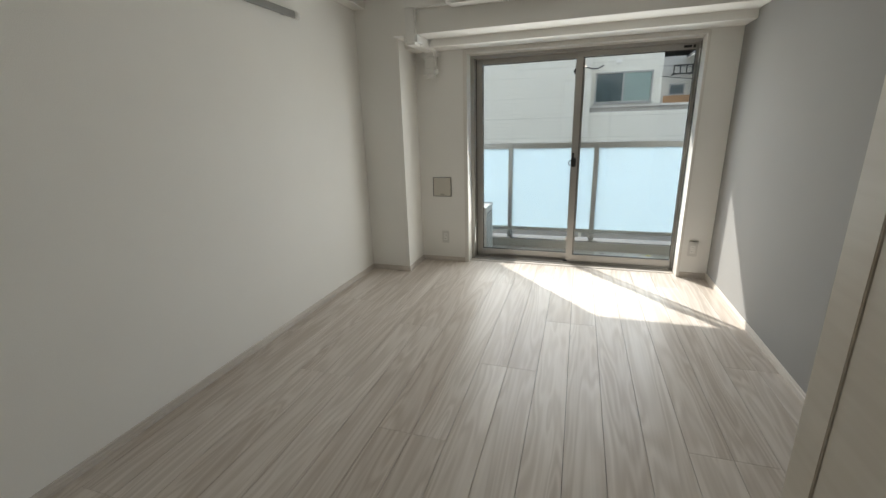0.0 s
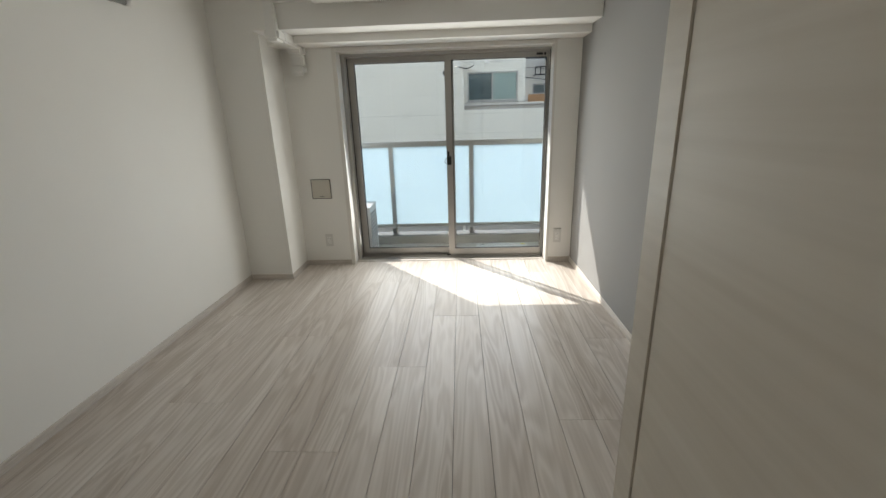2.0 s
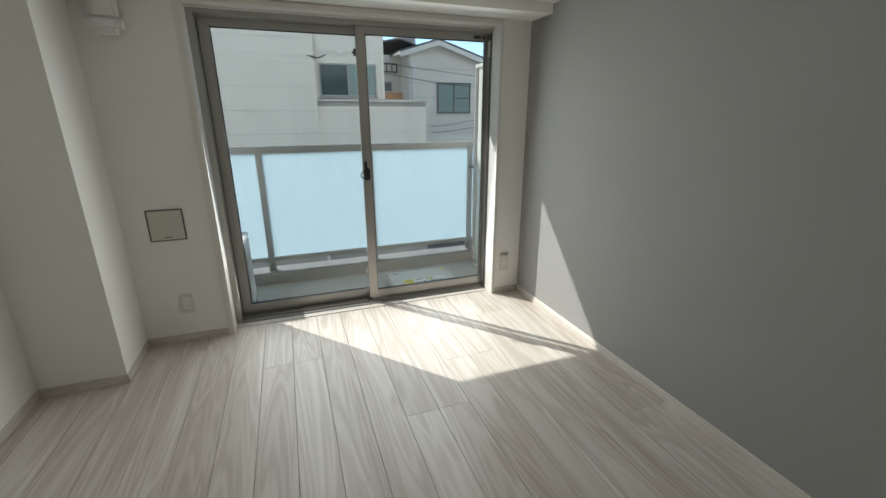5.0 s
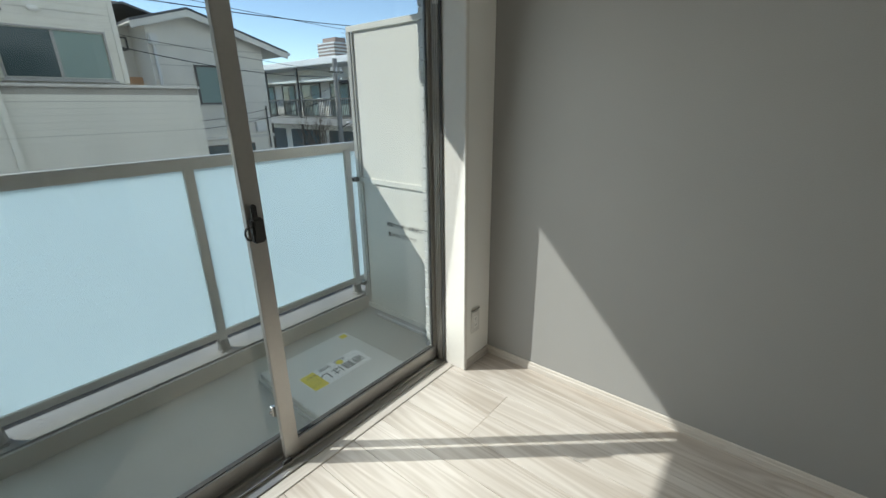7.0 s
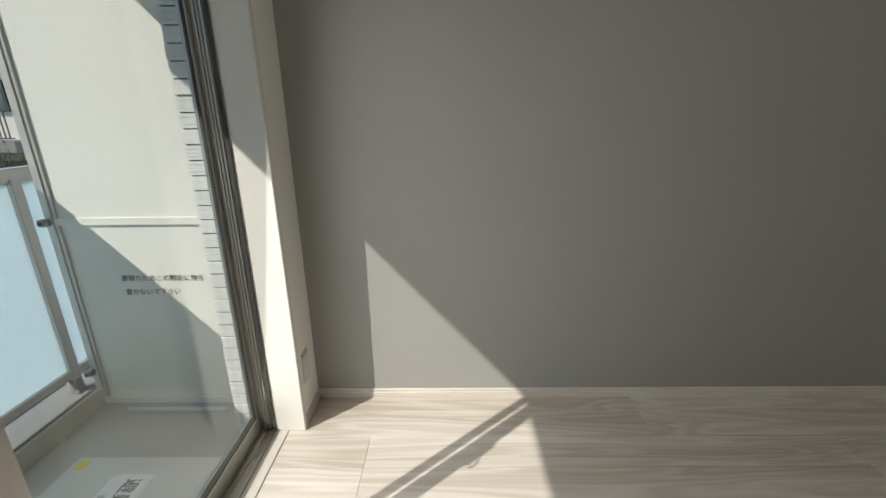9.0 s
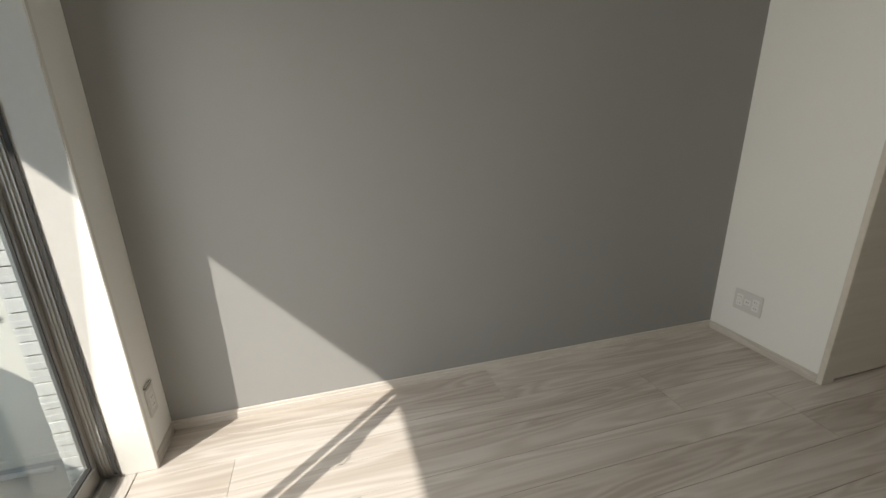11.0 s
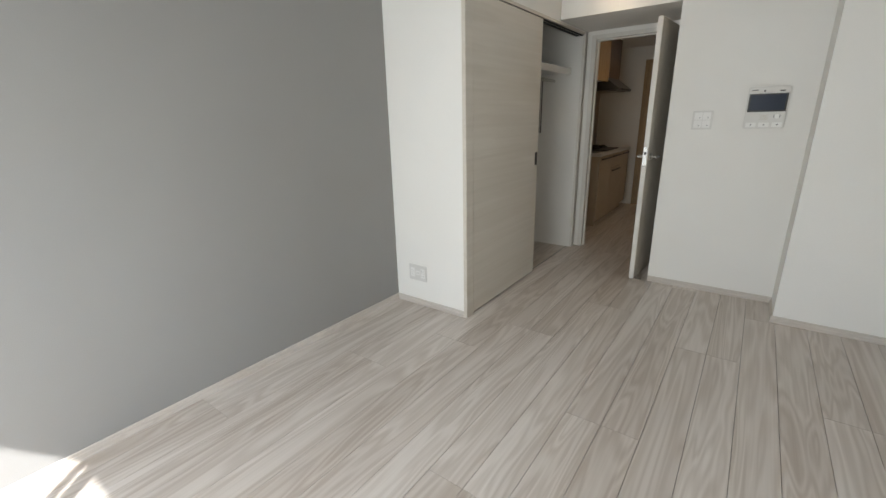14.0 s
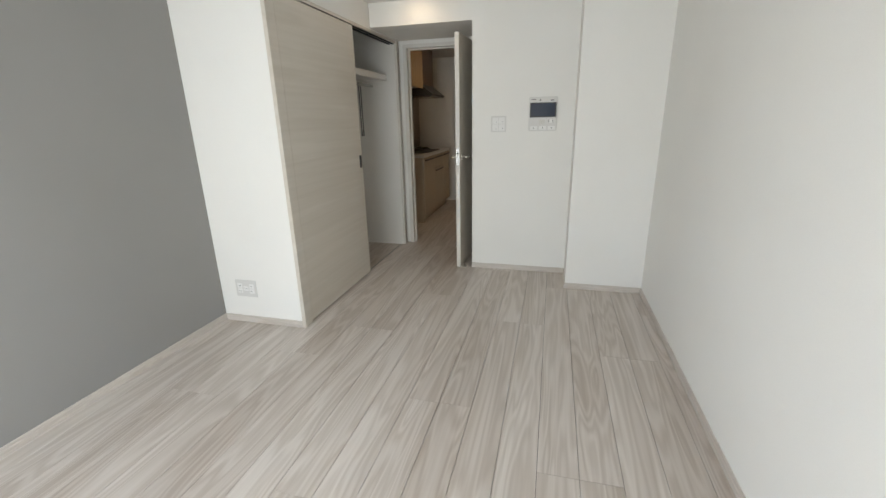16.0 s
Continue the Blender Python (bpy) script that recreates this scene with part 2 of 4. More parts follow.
structure("subfloor", B((-3.1, 0.12, -7.8, 0.20, -0.20, -0.0125)), M_SUB, "dark subfloor under the floorboards", "floor")
structure("ceiling", B((-3.1, 0.12, BACK - 0.1, 0.255, CEIL, CEIL + 0.15)), M_CEIL, "white papered ceiling of the living room", "ceiling")
structure("ceiling_hall", B((-1.9, 0.12, -7.8, BACK - 0.1, 2.22, 2.4)), M_CEIL, "white papered ceiling of the kitchen", "ceiling")
structure("ceiling_drop", B((XW, CLX, BACK, -3.95, 2.235, CEIL)), M_CEIL, "lowered white ceiling strip above the hall door", "ceiling")
structure("wall_east", B((0.0, 0.12, -7.8, 0.255, -0.2, CEIL)), M_GREY, "matt grey papered accent wall", "wall")
structure("wall_west", B((XW - 0.12, XW, -4.6, 0.255, -0.2, CEIL)), M_WHITE, "plain white papered wall", "wall")
structure("wall_column", B((XW, COLX, COLY, 0.255, -0.2, CEIL)), M_WHITE, "white papered column beside the window", "wall")
structure("wall_window_west", B((COLX, WX0, 0.0, 0.255, -0.2, CEIL)), M_WHITE, "white wall strip between column and window", "wall")
structure("wall_window_east", B((WX1, 0.0, 0.0, 0.212, -0.2, CEIL)), M_WHITE, "narrow white wall strip beside the window", "wall")
structure("wall_window_top", B((WX0, WX1, 0.0, 0.255, WTOP, CEIL)), M_WHITE, "white wall above the window", "wall")
structure("beam_window", B((COLX, 0.0, -0.476, 0.0, 1.966, CEIL)), M_WHITE, "white papered beam above the window", "beam")
structure("beam_step", B((COLX, 0.0, -0.238, 0.0, 1.910, 1.966)), M_WHITE, "lower white step under the window beam", "beam")
structure("beam_west", B((XW, XW + 0.10, STEPY, COLY, 2.205, CEIL)), M_WHITE, "white beam along the top of the side wall", "beam")
structure("wall_back", B((STEPX, -1.495, BACK - 0.1, BACK, -0.2, CEIL)), M_WHITE, "white back wall beside the hall door", "wall")
structure("wall_back_step", B((XW, STEPX, BACK - 0.1, STEPY, -0.2, CEIL)), M_WHITE, "white boxed-out corner of the back wall", "wall")
structure("wall_alcove", B((-1.595, -1.495, DOORY - 0.1, BACK - 0.1, -0.2, CEIL)), M_WHITE, "white side wall behind the open door", "wall")
structure("wall_bulkhead", B((-1.495, CLX, DOORY - 0.1, BACK, 2.055, CEIL)), M_WHITE, "white bulkhead above the hall door", "wall")
structure("wall_door_head", B((DX0 - 0.06, CLX, DOORY - 0.1, DOORY, 2.02, 2.055)), M_WHITE, "white wall above the hall door", "wall")
structure("wall_door_side", B((CLX - 0.045, CLX, DOORY - 0.1, DOORY, -0.2, 2.02)), M_WHITE, "white wall beside the hall door", "wall")
structure("wall_closet_end", B((CLX + 0.02, 0.0, CLY - 0.07, CLY, -0.2, CEIL)), M_WHITE, "white end wall of the closet", "wall")
structure("wall_closet_top", B((CLX + 0.004, CLX + 0.09, DOORY, CLY - 0.07, 2.02, CEIL)), M_WHITE, "white wall above the closet doors", "wall")
structure("wall_closet_far", B((CLX + 0.01, 0.0, DOORY - 0.1, -4.93, -0.2, CEIL)), M_WHITE, "white wall between closet and kitchen", "wall")
structure("wall_closet_back", B((-0.012, 0.0, -4.93, CLY - 0.07, 0.0, CEIL)), M_WHITE, "white back wall inside the closet", "wall")
structure("wall_hall_west", B((HALLX - 0.1, HALLX, HALLEND, DOORY - 0.1, -0.2, 2.3)), M_WHITE, "white kitchen corridor wall", "wall")
structure("wall_hall_end", B((HALLX, 0.0, HALLEND - 0.1, HALLEND, -0.2, 2.3)), M_WHITE, "white wall at the end of the kitchen", "wall")
structure("wall_kitchen_east", B((-0.012, 0.0, HALLEND, DOORY - 0.1, -0.2, 2.3)), M_PANEL, "taupe kitchen wall panel behind the hob", "wall")
structure("wall_hall_north", B((HALLX, -1.595, DOORY - 0.2, DOORY - 0.1, -0.2, 2.3)), M_WHITE, "white corridor wall beside the door", "wall")
def ring(x0, x1, y0, y1, z0, z1, w, bev=0.0):
    """A frame of four bars round an opening in a wall that faces y."""
    return B((x0, x0 + w, y0, y1, z0, z1), (x1 - w, x1, y0, y1, z0, z1), (x0 + w, x1 - w, y0, y1, z0, z0 + w), (x0 + w, x1 - w, y0, y1, z1 - w, z1), bev=bev)


def words(name, text, size, m, material, parent):
    """Lettering in the built-in font, laid at the pose m as a thin mesh."""
    cu = bpy.data.curves.new(name, 'FONT')
    cu.body, cu.size, cu.extrude = text, size, 0.0004
    tmp = bpy.data.objects.new(name, cu)
    scene.collection.objects.link(tmp)
    me = bpy.data.meshes.new_from_object(tmp.evaluated_get(bpy.context.evaluated_depsgraph_get()))
    bpy.data.objects.remove(tmp)
    me.transform(m)
    bm = bmesh.new()
    bm.from_mesh(me)
    return part(name, bm, material, parent)


# ---- window ----
def build_window():
    x0, x1, zt, mid = WX0 + 0.036, WX1 - 0.022, WTOP - 0.028, -1.105
    w = structure("window_1", B((x0, x1, 0.115, 0.255, -0.03, 0.010)), M_ALU,
                  "two-pane sliding terrace window in champagne aluminium, closed", "window")
    part("window_frame", B((x0, x0 + 0.034, 0.115, 0.255, 0.010, zt), (x1 - 0.004, x1, 0.115, 0.212, 0.010, zt),
                           (x0 + 0.034, x1 - 0.004, 0.115, 0.255, zt - 0.03, zt), bev=0.0015), M_ALU, w)
    part("track", B(*[(x0 + 0.03, x1 - 0.03, y, y + 0.003, 0.009, 0.022) for y in (0.15, 0.193, 0.232)]), M_ALU, w)
    part("gasket", B((x0 + 0.032, x0 + 0.036, 0.19, 0.215, 0.02, zt - 0.03), (x1 - 0.006, x1 - 0.002, 0.19, 0.215, 0.02, zt - 0.03),
                     (x1 - 0.007, x1 - 0.002, 0.117, 0.130, 0.02, zt - 0.03)), M_ALUD, w, "black rubber gasket")
    for y in (0.134, 0.147, 0.158):
        part("jamb_rib", B((x1 - 0.011, x1 - 0.003, y, y + 0.004, 0.012, zt - 0.03), bev=0.001), M_ALU, w)
    for name, a, b, y, e in (("outer_sash", x0 + 0.034, mid + 0.044, 0.218, 0.028), ("inner_sash", mid - 0.032, x1 - 0.004, 0.170, 0.020)):
        s = part(name, B((a, a + 0.058, y - 0.006, y + (0.018 if a > x0 + 0.1 else 0.036), 0.014, zt - 0.022), (b - e, b, y + 0.006, y + 0.036, 0.014, zt - 0.022),
                         (a + 0.058, b - e, y, y + 0.036, 0.014, 0.085), (a + 0.058, b - e, y, y + 0.036, zt - 0.075, zt - 0.022), bev=0.002), M_ALU, w)
        part("seal", B((a + 0.0565, a + 0.063, y + 0.010, y + 0.020, 0.085, zt - 0.075), (b - e - 0.004, b - e + 0.0015, y + 0.012, y + 0.022, 0.085, zt - 0.075),
                       (a + 0.063, b - e - 0.005, y + 0.008, y + 0.028, 0.083, 0.089), (a + 0.063, b - e - 0.005, y + 0.008, y + 0.028, zt - 0.079, zt - 0.074)), M_ALUD, s)
        g = part("pane", B((a + 0.056, b - e + 0.002, y + 0.015, y + 0.021, 0.084, zt - 0.074)), M_GLASS, s)
        g.visible_shadow = False
    # crescent lock on the meeting stile, with its curved arm
    lock = part("crescent_lock", B((mid - 0.027, mid + 0.012, 0.136, 0.164, 0.905, 0.985), bev=0.006), M_BLACK, w, "black crescent latch")
    arm = bmesh.new()
    for i in range(9):
        a0, a1 = radians(20 + 28 * i), radians(20 + 28 * (i + 1))
        cyl(arm, (mid - 0.034 + 0.016 * math.cos(a0), 0.146, 0.94 + 0.022 * math.sin(a0)),
            (mid - 0.034 + 0.016 * math.cos(a1), 0.146, 0.94 + 0.022 * math.sin(a1)), 0.0035, seg=8)
    part("latch_arm", arm, M_BLACK, lock)
    part("lever", B((mid - 0.024, mid - 0.006, 0.134, 0.150, 0.98, 1.030), bev=0.004), M_BLACK, lock)
    for z in (0.235, 1.70):
        k = part("sub_lock", B((mid - 0.042, mid - 0.026, 0.195, 0.216, z - 0.022, z + 0.022), bev=0.003), M_CHROME if z < 1 else M_BLACK, w)
        part("knob", C((mid - 0.05, 0.205, z), (mid - 0.034, 0.205, z), 0.007, seg=12), M_CHROME if z < 1 else M_BLACK, k)
    part("stop", B((mid - 0.055, mid - 0.018, 0.150, 0.165, 0.022, 0.034), bev=0.002), M_BLACK, w)
    part("roller_cover", B((x1 - 0.115, x1 - 0.06, 0.165, 0.1705, zt - 0.062, zt - 0.045), (x1 - 0.05, x1 - 0.034, 0.165, 0.1705, zt - 0.064, zt - 0.043), bev=0.001), M_BLACK, w)
    part("stop_block", B((x1 - 0.010, x1 - 0.001, 0.130, 0.160, 1.70, 1.80), bev=0.003), M_PLAST, w)
    rc = part("latch_receiver", B((x1 - 0.016, x1 - 0.0045, 0.176, 0.204, 0.795, 0.865), bev=0.004), M_PLAST, w, "pale latch receiver")
    part("slot", B((x1 - 0.0165, x1 - 0.0158, 0.184, 0.196, 0.810, 0.850)), M_ALUD, rc)
    for z in (0.30, 0.62, 1.50):
        part("screw", C((x1 - 0.0046, 0.125, z), (x1 - 0.0036, 0.125, z), 0.004, seg=8), M_BLACK, w)
    return w


build_window()
t1 = structure("window_trim", B((WX0, WX0 + 0.036, -0.010, 0.115, 0.0, WTOP), (WX1 - 0.022, WX1, -0.010, 0.115, 0.0, WTOP),
                           (WX0 + 0.036, WX1 - 0.022, -0.010, 0.115, WTOP - 0.028, WTOP), bev=0.003), M_FRAME, "white wood-film window casing", "trim")
part("stop_bead", B((WX0 + 0.036, WX1 - 0.022, 0.085, 0.115, WTOP - 0.036, WTOP - 0.028), bev=0.002), M_FRAME, t1)
structure("window_sill", B((WX0 + 0.036, WX1 - 0.022, 0.062, 0.115, -0.012, 0.004), bev=0.002), M_BASEX, "pale wood threshold under the window", "trim")

# ---- baseboards ----
BH, BT = 0.045, 0.009


def baseboard(name, a, b):
    """A baseboard with a stepped top edge from a to b; the room lies to the left of the line a-b."""
    a, b = Vector((*a, 0)), Vector((*b, 0))
    d = (b - a).normalized()
    nrm = Vector((-d.y, d.x, 0))
    prof = [(0, 0), (BT, 0), (BT, BH - 0.018), (BT - 0.003, BH - 0.015), (BT - 0.003, BH - 0.004), (BT - 0.006, BH), (0, BH)]
    bm = bmesh.new()
    ends = []
    for p in (a, b):
        ends.append([bm.verts.new(p + nrm * u + Vector((0, 0, v))) for u, v in prof])
    bm.faces.new(ends[0]), bm.faces.new(ends[1])
    for i in range(len(prof)):
        j = (i + 1) % len(prof)
        bm.faces.new((ends[0][i], ends[0][j], ends[1][j], ends[1][i]))
    bmesh.ops.recalc_face_normals(bm, faces=bm.faces[:])
    structure(name, bm, M_BASE if abs(d.y) > 0.5 else M_BASEX, "pale wood-print baseboard along the wall", "baseboard")


baseboard("baseboard_east", (0, CLY), (0, 0))
baseboard("baseboard_window_east", (-BT, 0), (WX1, 0))
baseboard("baseboard_window_west", (WX0, 0), (COLX + BT, 0))
baseboard("baseboard_column_side", (COLX, 0), (COLX, COLY - BT))
baseboard("baseboard_column", (COLX, COLY), (XW + BT, COLY))
baseboard("baseboard_west", (XW, COLY), (XW, STEPY))
baseboard("baseboard_step", (XW + BT, STEPY), (STEPX + BT, STEPY))
baseboard("baseboard_step_side", (STEPX, STEPY), (STEPX, BACK + BT))
baseboard("baseboard_back", (STEPX, BACK), (-1.495, BACK))
baseboard("baseboard_closet_end", (CLX + 0.022, CLY), (-BT, CLY))
baseboard("baseboard_closet_back", (-0.012, -4.965), (-0.012, CLY - 0.07))

# ---- closet ----
cf = structure("closet_trim", B((CLX - 0.004, CLX + 0.022, CLY - 0.078, CLY + 0.006, 0.0, CEIL - 0.378), bev=0.002), M_DOORW, "pale wood-film casing round the closet opening", "trim")
part("head_casing", B((CLX, CLX + 0.09, -4.965, CLY - 0.075, 2.02, 2.042), bev=0.001), M_DOORW, cf)
part("head_track", B((CLX + 0.012, CLX + 0.030, -4.935, CLY - 0.08, 2.0145, 2.02), (CLX + 0.052, CLX + 0.072, -4.935, CLY - 0.08, 2.0145, 2.02)), M_ALUD, cf, "dark recessed sliding track")
part("inner_jamb", B((CLX + 0.022, CLX + 0.10, CLY - 0.085, CLY - 0.07, 0.0, 2.02)), M_DOORW, cf)
part("far_jamb", B((CLX - 0.012, CLX + 0.10, -4.985, -4.935, 0.0, 2.04), bev=0.002), M_FRAME, cf, "white closet jamb")
part("floor_guide", B((CLX + 0.034, CLX + 0.044, -4.935, CLY - 0.09, 0.0, 0.002)), M_ALUW, cf)


def sliding_door(x, y0, y1, label):
    d = thing("closet_sliding_door", (x, (y0 + y1) / 2, 0.0), label, "door", "closet sliding doors")
    part("panel", B((x, x + 0.03, y0, y1, 0.016, 2.012), bev=0.0015), M_DOORW, d)
    h = part("finger_pull", B((x - 0.002, x + 0.004, y0 + 0.016, y0 + 0.022, 0.945, 1.045), (x - 0.002, x + 0.004, y0 + 0.048, y0 + 0.054, 0.945, 1.045),
               (x - 0.002, x + 0.004, y0 + 0.022, y0 + 0.048, 0.945, 0.951), (x - 0.002, x + 0.004, y0 + 0.022, y0 + 0.048, 1.039, 1.045), bev=0.0008), M_BLACK, d, "dark finger pull")
    part("recess", B((x - 0.001, x + 0.002, y0 + 0.022, y0 + 0.048, 0.951, 1.039)), M_DARK, h)
    return d


sliding_door(CLX - 0.001, -4.008, CLY - 0.0805, "pale wood-grain sliding closet door, pushed to one side")
sliding_door(CLX + 0.042, -3.965, CLY - 0.086, "pale wood-grain sliding closet door, stacked behind the other")
sh = thing("closet_shelf", (-0.3, -4.0, 1.70), "white shelf board across the closet", "shelf")
part("board", B((-0.50, -0.012, -4.965, CLY - 0.07, 1.705, 1.73), bev=0.002), M_WHITEP, sh)
part("front_edge", B((-0.525, -0.50, -4.965, CLY - 0.07, 1.69, 1.745), bev=0.003), M_WHITEP, sh)
rod = thing("closet_rail", (-0.36, -4.0, 1.65), "satin metal hanging rail with round wall flange in the closet", "rail")
part("tube", C((-0.36, -4.965, 1.645), (-0.36, CLY - 0.07, 1.645), 0.014), M_CHROME, rod)
smooth(part("flange", C((-0.36, -4.965, 1.645), (-0.36, -4.945, 1.645), 0.038, 0.032, seg=24), M_ALU, rod))
for y in (-4.62, -4.66):
    hk = thing("hanging_strap", (-0.36, y, 1.64), "slim dark strap hanging from the closet rail", "strap", "straps on the closet rail")
    part("strip", B((-0.364, -0.356, y - 0.004, y + 0.004, 1.22, 1.632), bev=0.001), M_STEEL, hk)
    part("weight", C((-0.36, y, 1.17), (-0.36, y, 1.225), 0.006, seg=10), M_STEEL, hk)
    part("loop", B((-0.378, -0.342, y - 0.004, y + 0.004, 1.659, 1.663), (-0.380, -0.375, y - 0.004, y + 0.004, 1.630, 1.663), (-0.345, -0.340, y - 0.004, y + 0.004, 1.630, 1.663), (-0.380, -0.340, y - 0.004, y + 0.004, 1.626, 1.632)), M_CREAM, hk)

# ---- hall door ----
df = structure("door_trim", B((CLX - 0.085, CLX - 0.045, DOORY - 0.11, DOORY + 0.012, 0.0, 2.02), bev=0.002), M_FRAME, "white casing of the hall door", "trim")
part("head_casing", B((DX0 - 0.045, CLX - 0.085, DOORY - 0.11, DOORY + 0.012, 1.985, 2.02), bev=0.002), M_FRAME, df)
part("hinge_casing", B((DX0 - 0.055, DX0 - 0.015, DOORY - 0.11, DOORY + 0.012, 0.0, 1.985), bev=0.002), M_FRAME, df)
part("stop_strip", B((CLX - 0.097, CLX - 0.085, DOORY - 0.075, DOORY - 0.045, 0.0, 1.985), (DX0 - 0.015, CLX - 0.097, DOORY - 0.075, DOORY - 0.045, 1.973, 1.985)), M_FRAME, df)
part("strike", B((CLX - 0.0865, CLX - 0.0845, DOORY - 0.035, DOORY - 0.012, 0.94, 1.06)), M_CHROME, df)


def hall_door():
    """The door leaf, open into the room; built closed along x from its hinge, then turned."""
    d = thing("hall_door", (0, 0, 0), "pale wood-grain hall door, standing open", "door")
    W, T, Hh = 0.715, 0.036, 1.972
    part("leaf", B((0, W, 0, T, 0.006, Hh), bev=0.002), M_DOORW, d)
    part("edge_strip", B((W - 0.001, W + 0.0015, 0.001, T - 0.001, 0.006, Hh)), M_FRAME, d)
    pl = part("latch_plate", B((W + 0.001, W + 0.003, 0.006, T - 0.006, 0.935, 1.075)), M_CHROME, d, "satin latch plate")
    part("bolt", B((W + 0.002, W + 0.010, 0.012, T - 0.012, 0.992, 1.012), bev=0.001), M_CHROME, pl)
    part("bolt_recess", B((W + 0.0025, W + 0.0035, 0.010, T - 0.010, 1.02, 1.04)), M_DARK, pl)
    for s in (-1, 1):
        y = 0 if s < 0 else T
        r = smooth(part("rose", C((W - 0.06, y, 1.0), (W - 0.06, y + s * 0.008, 1.0), 0.024, seg=24), M_CHROME, d))
        part("neck", C((W - 0.06, y, 1.0), (W - 0.06, y + s * 0.05, 1.0), 0.0085), M_CHROME, r)
        bm = bmesh.new()
        cyl(bm, (W - 0.053, y + s * 0.047, 1.0), (W - 0.175, y + s * 0.047, 1.0), 0.009, 0.0075)
        bmesh.ops.create_uvsphere(bm, u_segments=12, v_segments=8, radius=0.0085, matrix=Matrix.Translation((W - 0.053, y + s * 0.047, 1.0)))
        smooth(part("lever", bm, M_CHROME, r, "satin lever handle"))
    for z in (0.22, 1.0, 1.76):
        h = part("hinge", B((-0.004, 0.002, T - 0.004, T + 0.006, z - 0.045, z + 0.045)), M_CHROME, d)
        part("pin", C((-0.003, T + 0.006, z - 0.05), (-0.003, T + 0.006, z + 0.05), 0.006, seg=10), M_CHROME, h)
    d.matrix_basis = pose(DX0 - 0.003, DOORY + 0.005, 0, 0, 0, 86.0)
    return d


hall_door()
ds = thing("door_stop", (-1.47, -4.40, 0.0), "small chrome floor stop beside the open door", "door stop")
part("plate", C((-1.425, -4.345, 0.0), (-1.425, -4.345, 0.004), 0.024, seg=20), M_CHROME, ds)
part("catch", B((-1.432, -1.418, -4.36, -4.33, 0.004, 0.022), bev=0.003), M_CHROME, ds)
part("peg", C((-1.425, -4.332, 0.004), (-1.425, -4.332, 0.04), 0.007, seg=12), M_CHROME, ds)

# ---- wall fittings ----
pn = thing("access_panel", (-2.271, -0.004, 0.64), "square beige inspection cover on the white wall", "vent cover")
part("frame", ring(-2.380, -2.200, -0.008, 0.0, 0.642, 0.822, 0.005, 0.001), M_STEEL, pn, "thin dark rim")
part("cover", B((-2.374, -2.206, -0.010, -0.001, 0.648, 0.816), bev=0.003), M_CREAM, pn)
ha = part("pull", B((-2.309, -2.264, -0.013, -0.010, 0.660, 0.674), bev=0.0015), M_CREAM, pn)
part("slot", B((-2.306, -2.267, -0.0135, -0.013, 0.662, 0.666)), M_DARK, ha)


def outlet(name, at, axis, cols, label, extra=None):
    """A wall socket plate: plate, insert, sockets with their slots. axis: the way it faces, +1 or -1 along y."""
    x, y, z = at
    w, h = 0.07 + 0.046 * (cols - 1), 0.12
    s = axis
    o = thing(name, at, label, "socket")
    part("plate", B((x - w / 2, x + w / 2, min(y, y + s * 0.007), max(y, y + s * 0.007), z - h / 2, z + h / 2), bev=0.0025), M_PLATE, o)
    for c in range(cols):
        cx = x + 0.046 * (c - (cols - 1) / 2)
        for zz in ((z + 0.018, z - 0.018) if c != 1 else (z,)):
            k = part("socket", B((cx - 0.018, cx + 0.018, min(y + s * 0.006, y + s * 0.0085), max(y + s * 0.006, y + s * 0.0085), zz - 0.016, zz + 0.016), bev=0.001), M_PLAST, o)
            for dx in (-0.006, 0.006):
                part("slot", B((cx + dx - 0.0012, cx + dx + 0.0012, min(y + s * 0.008, y + s * 0.0088), max(y + s * 0.008, y + s * 0.0088), zz - 0.005, zz + 0.005)), M_DARK, k)
    return o


outlet("wall_socket", (-2.268, 0.0, 0.245), -1, 1, "white two-way socket on the wall beside the window")
outlet("wall_socket", (-0.127, 0.0, 0.245), -1, 1, "white socket on the narrow wall beside the window")
lid = thing("aerial_cover", (-0.127, -0.004, 0.318), "slim dark-edged cover above the socket", "cover")
part("cap", B((-0.158, -0.094, -0.009, 0.0, 0.316, 0.322), bev=0.002), M_CREAM, lid)
part("shade_strip", B((-0.158, -0.094, -0.0075, 0.0, 0.3125, 0.316)), M_STEEL, lid)
outlet("wall_socket", (-0.206, CLY, 0.250), 1, 3, "wide white socket plate with aerial jacks on the closet end wall")

sw = thing("light_switch", (-1.691, BACK, 1.30), "white four-way light switch on the back wall", "switch")
part("plate", B((-1.780, -1.654, BACK, BACK + 0.007, 1.203, 1.331), bev=0.003), M_PLATE, sw)
for i, (dx, dz) in enumerate(((-0.026, 0.027), (0.026, 0.027), (-0.026, -0.027), (0.026, -0.027))):
    k = part("rocker", B((-1.717 + dx - 0.024, -1.717 + dx + 0.024, BACK + 0.006, BACK + 0.0105, 1.267 + dz - 0.025, 1.267 + dz + 0.025), bev=0.002), M_PLAST, sw)
    part("mark", B((-1.717 + dx - 0.010, -1.717 + dx - 0.005, BACK + 0.0105, BACK + 0.0109, 1.267 + dz - 0.012, 1.267 + dz - 0.007)), M_STEEL, k)

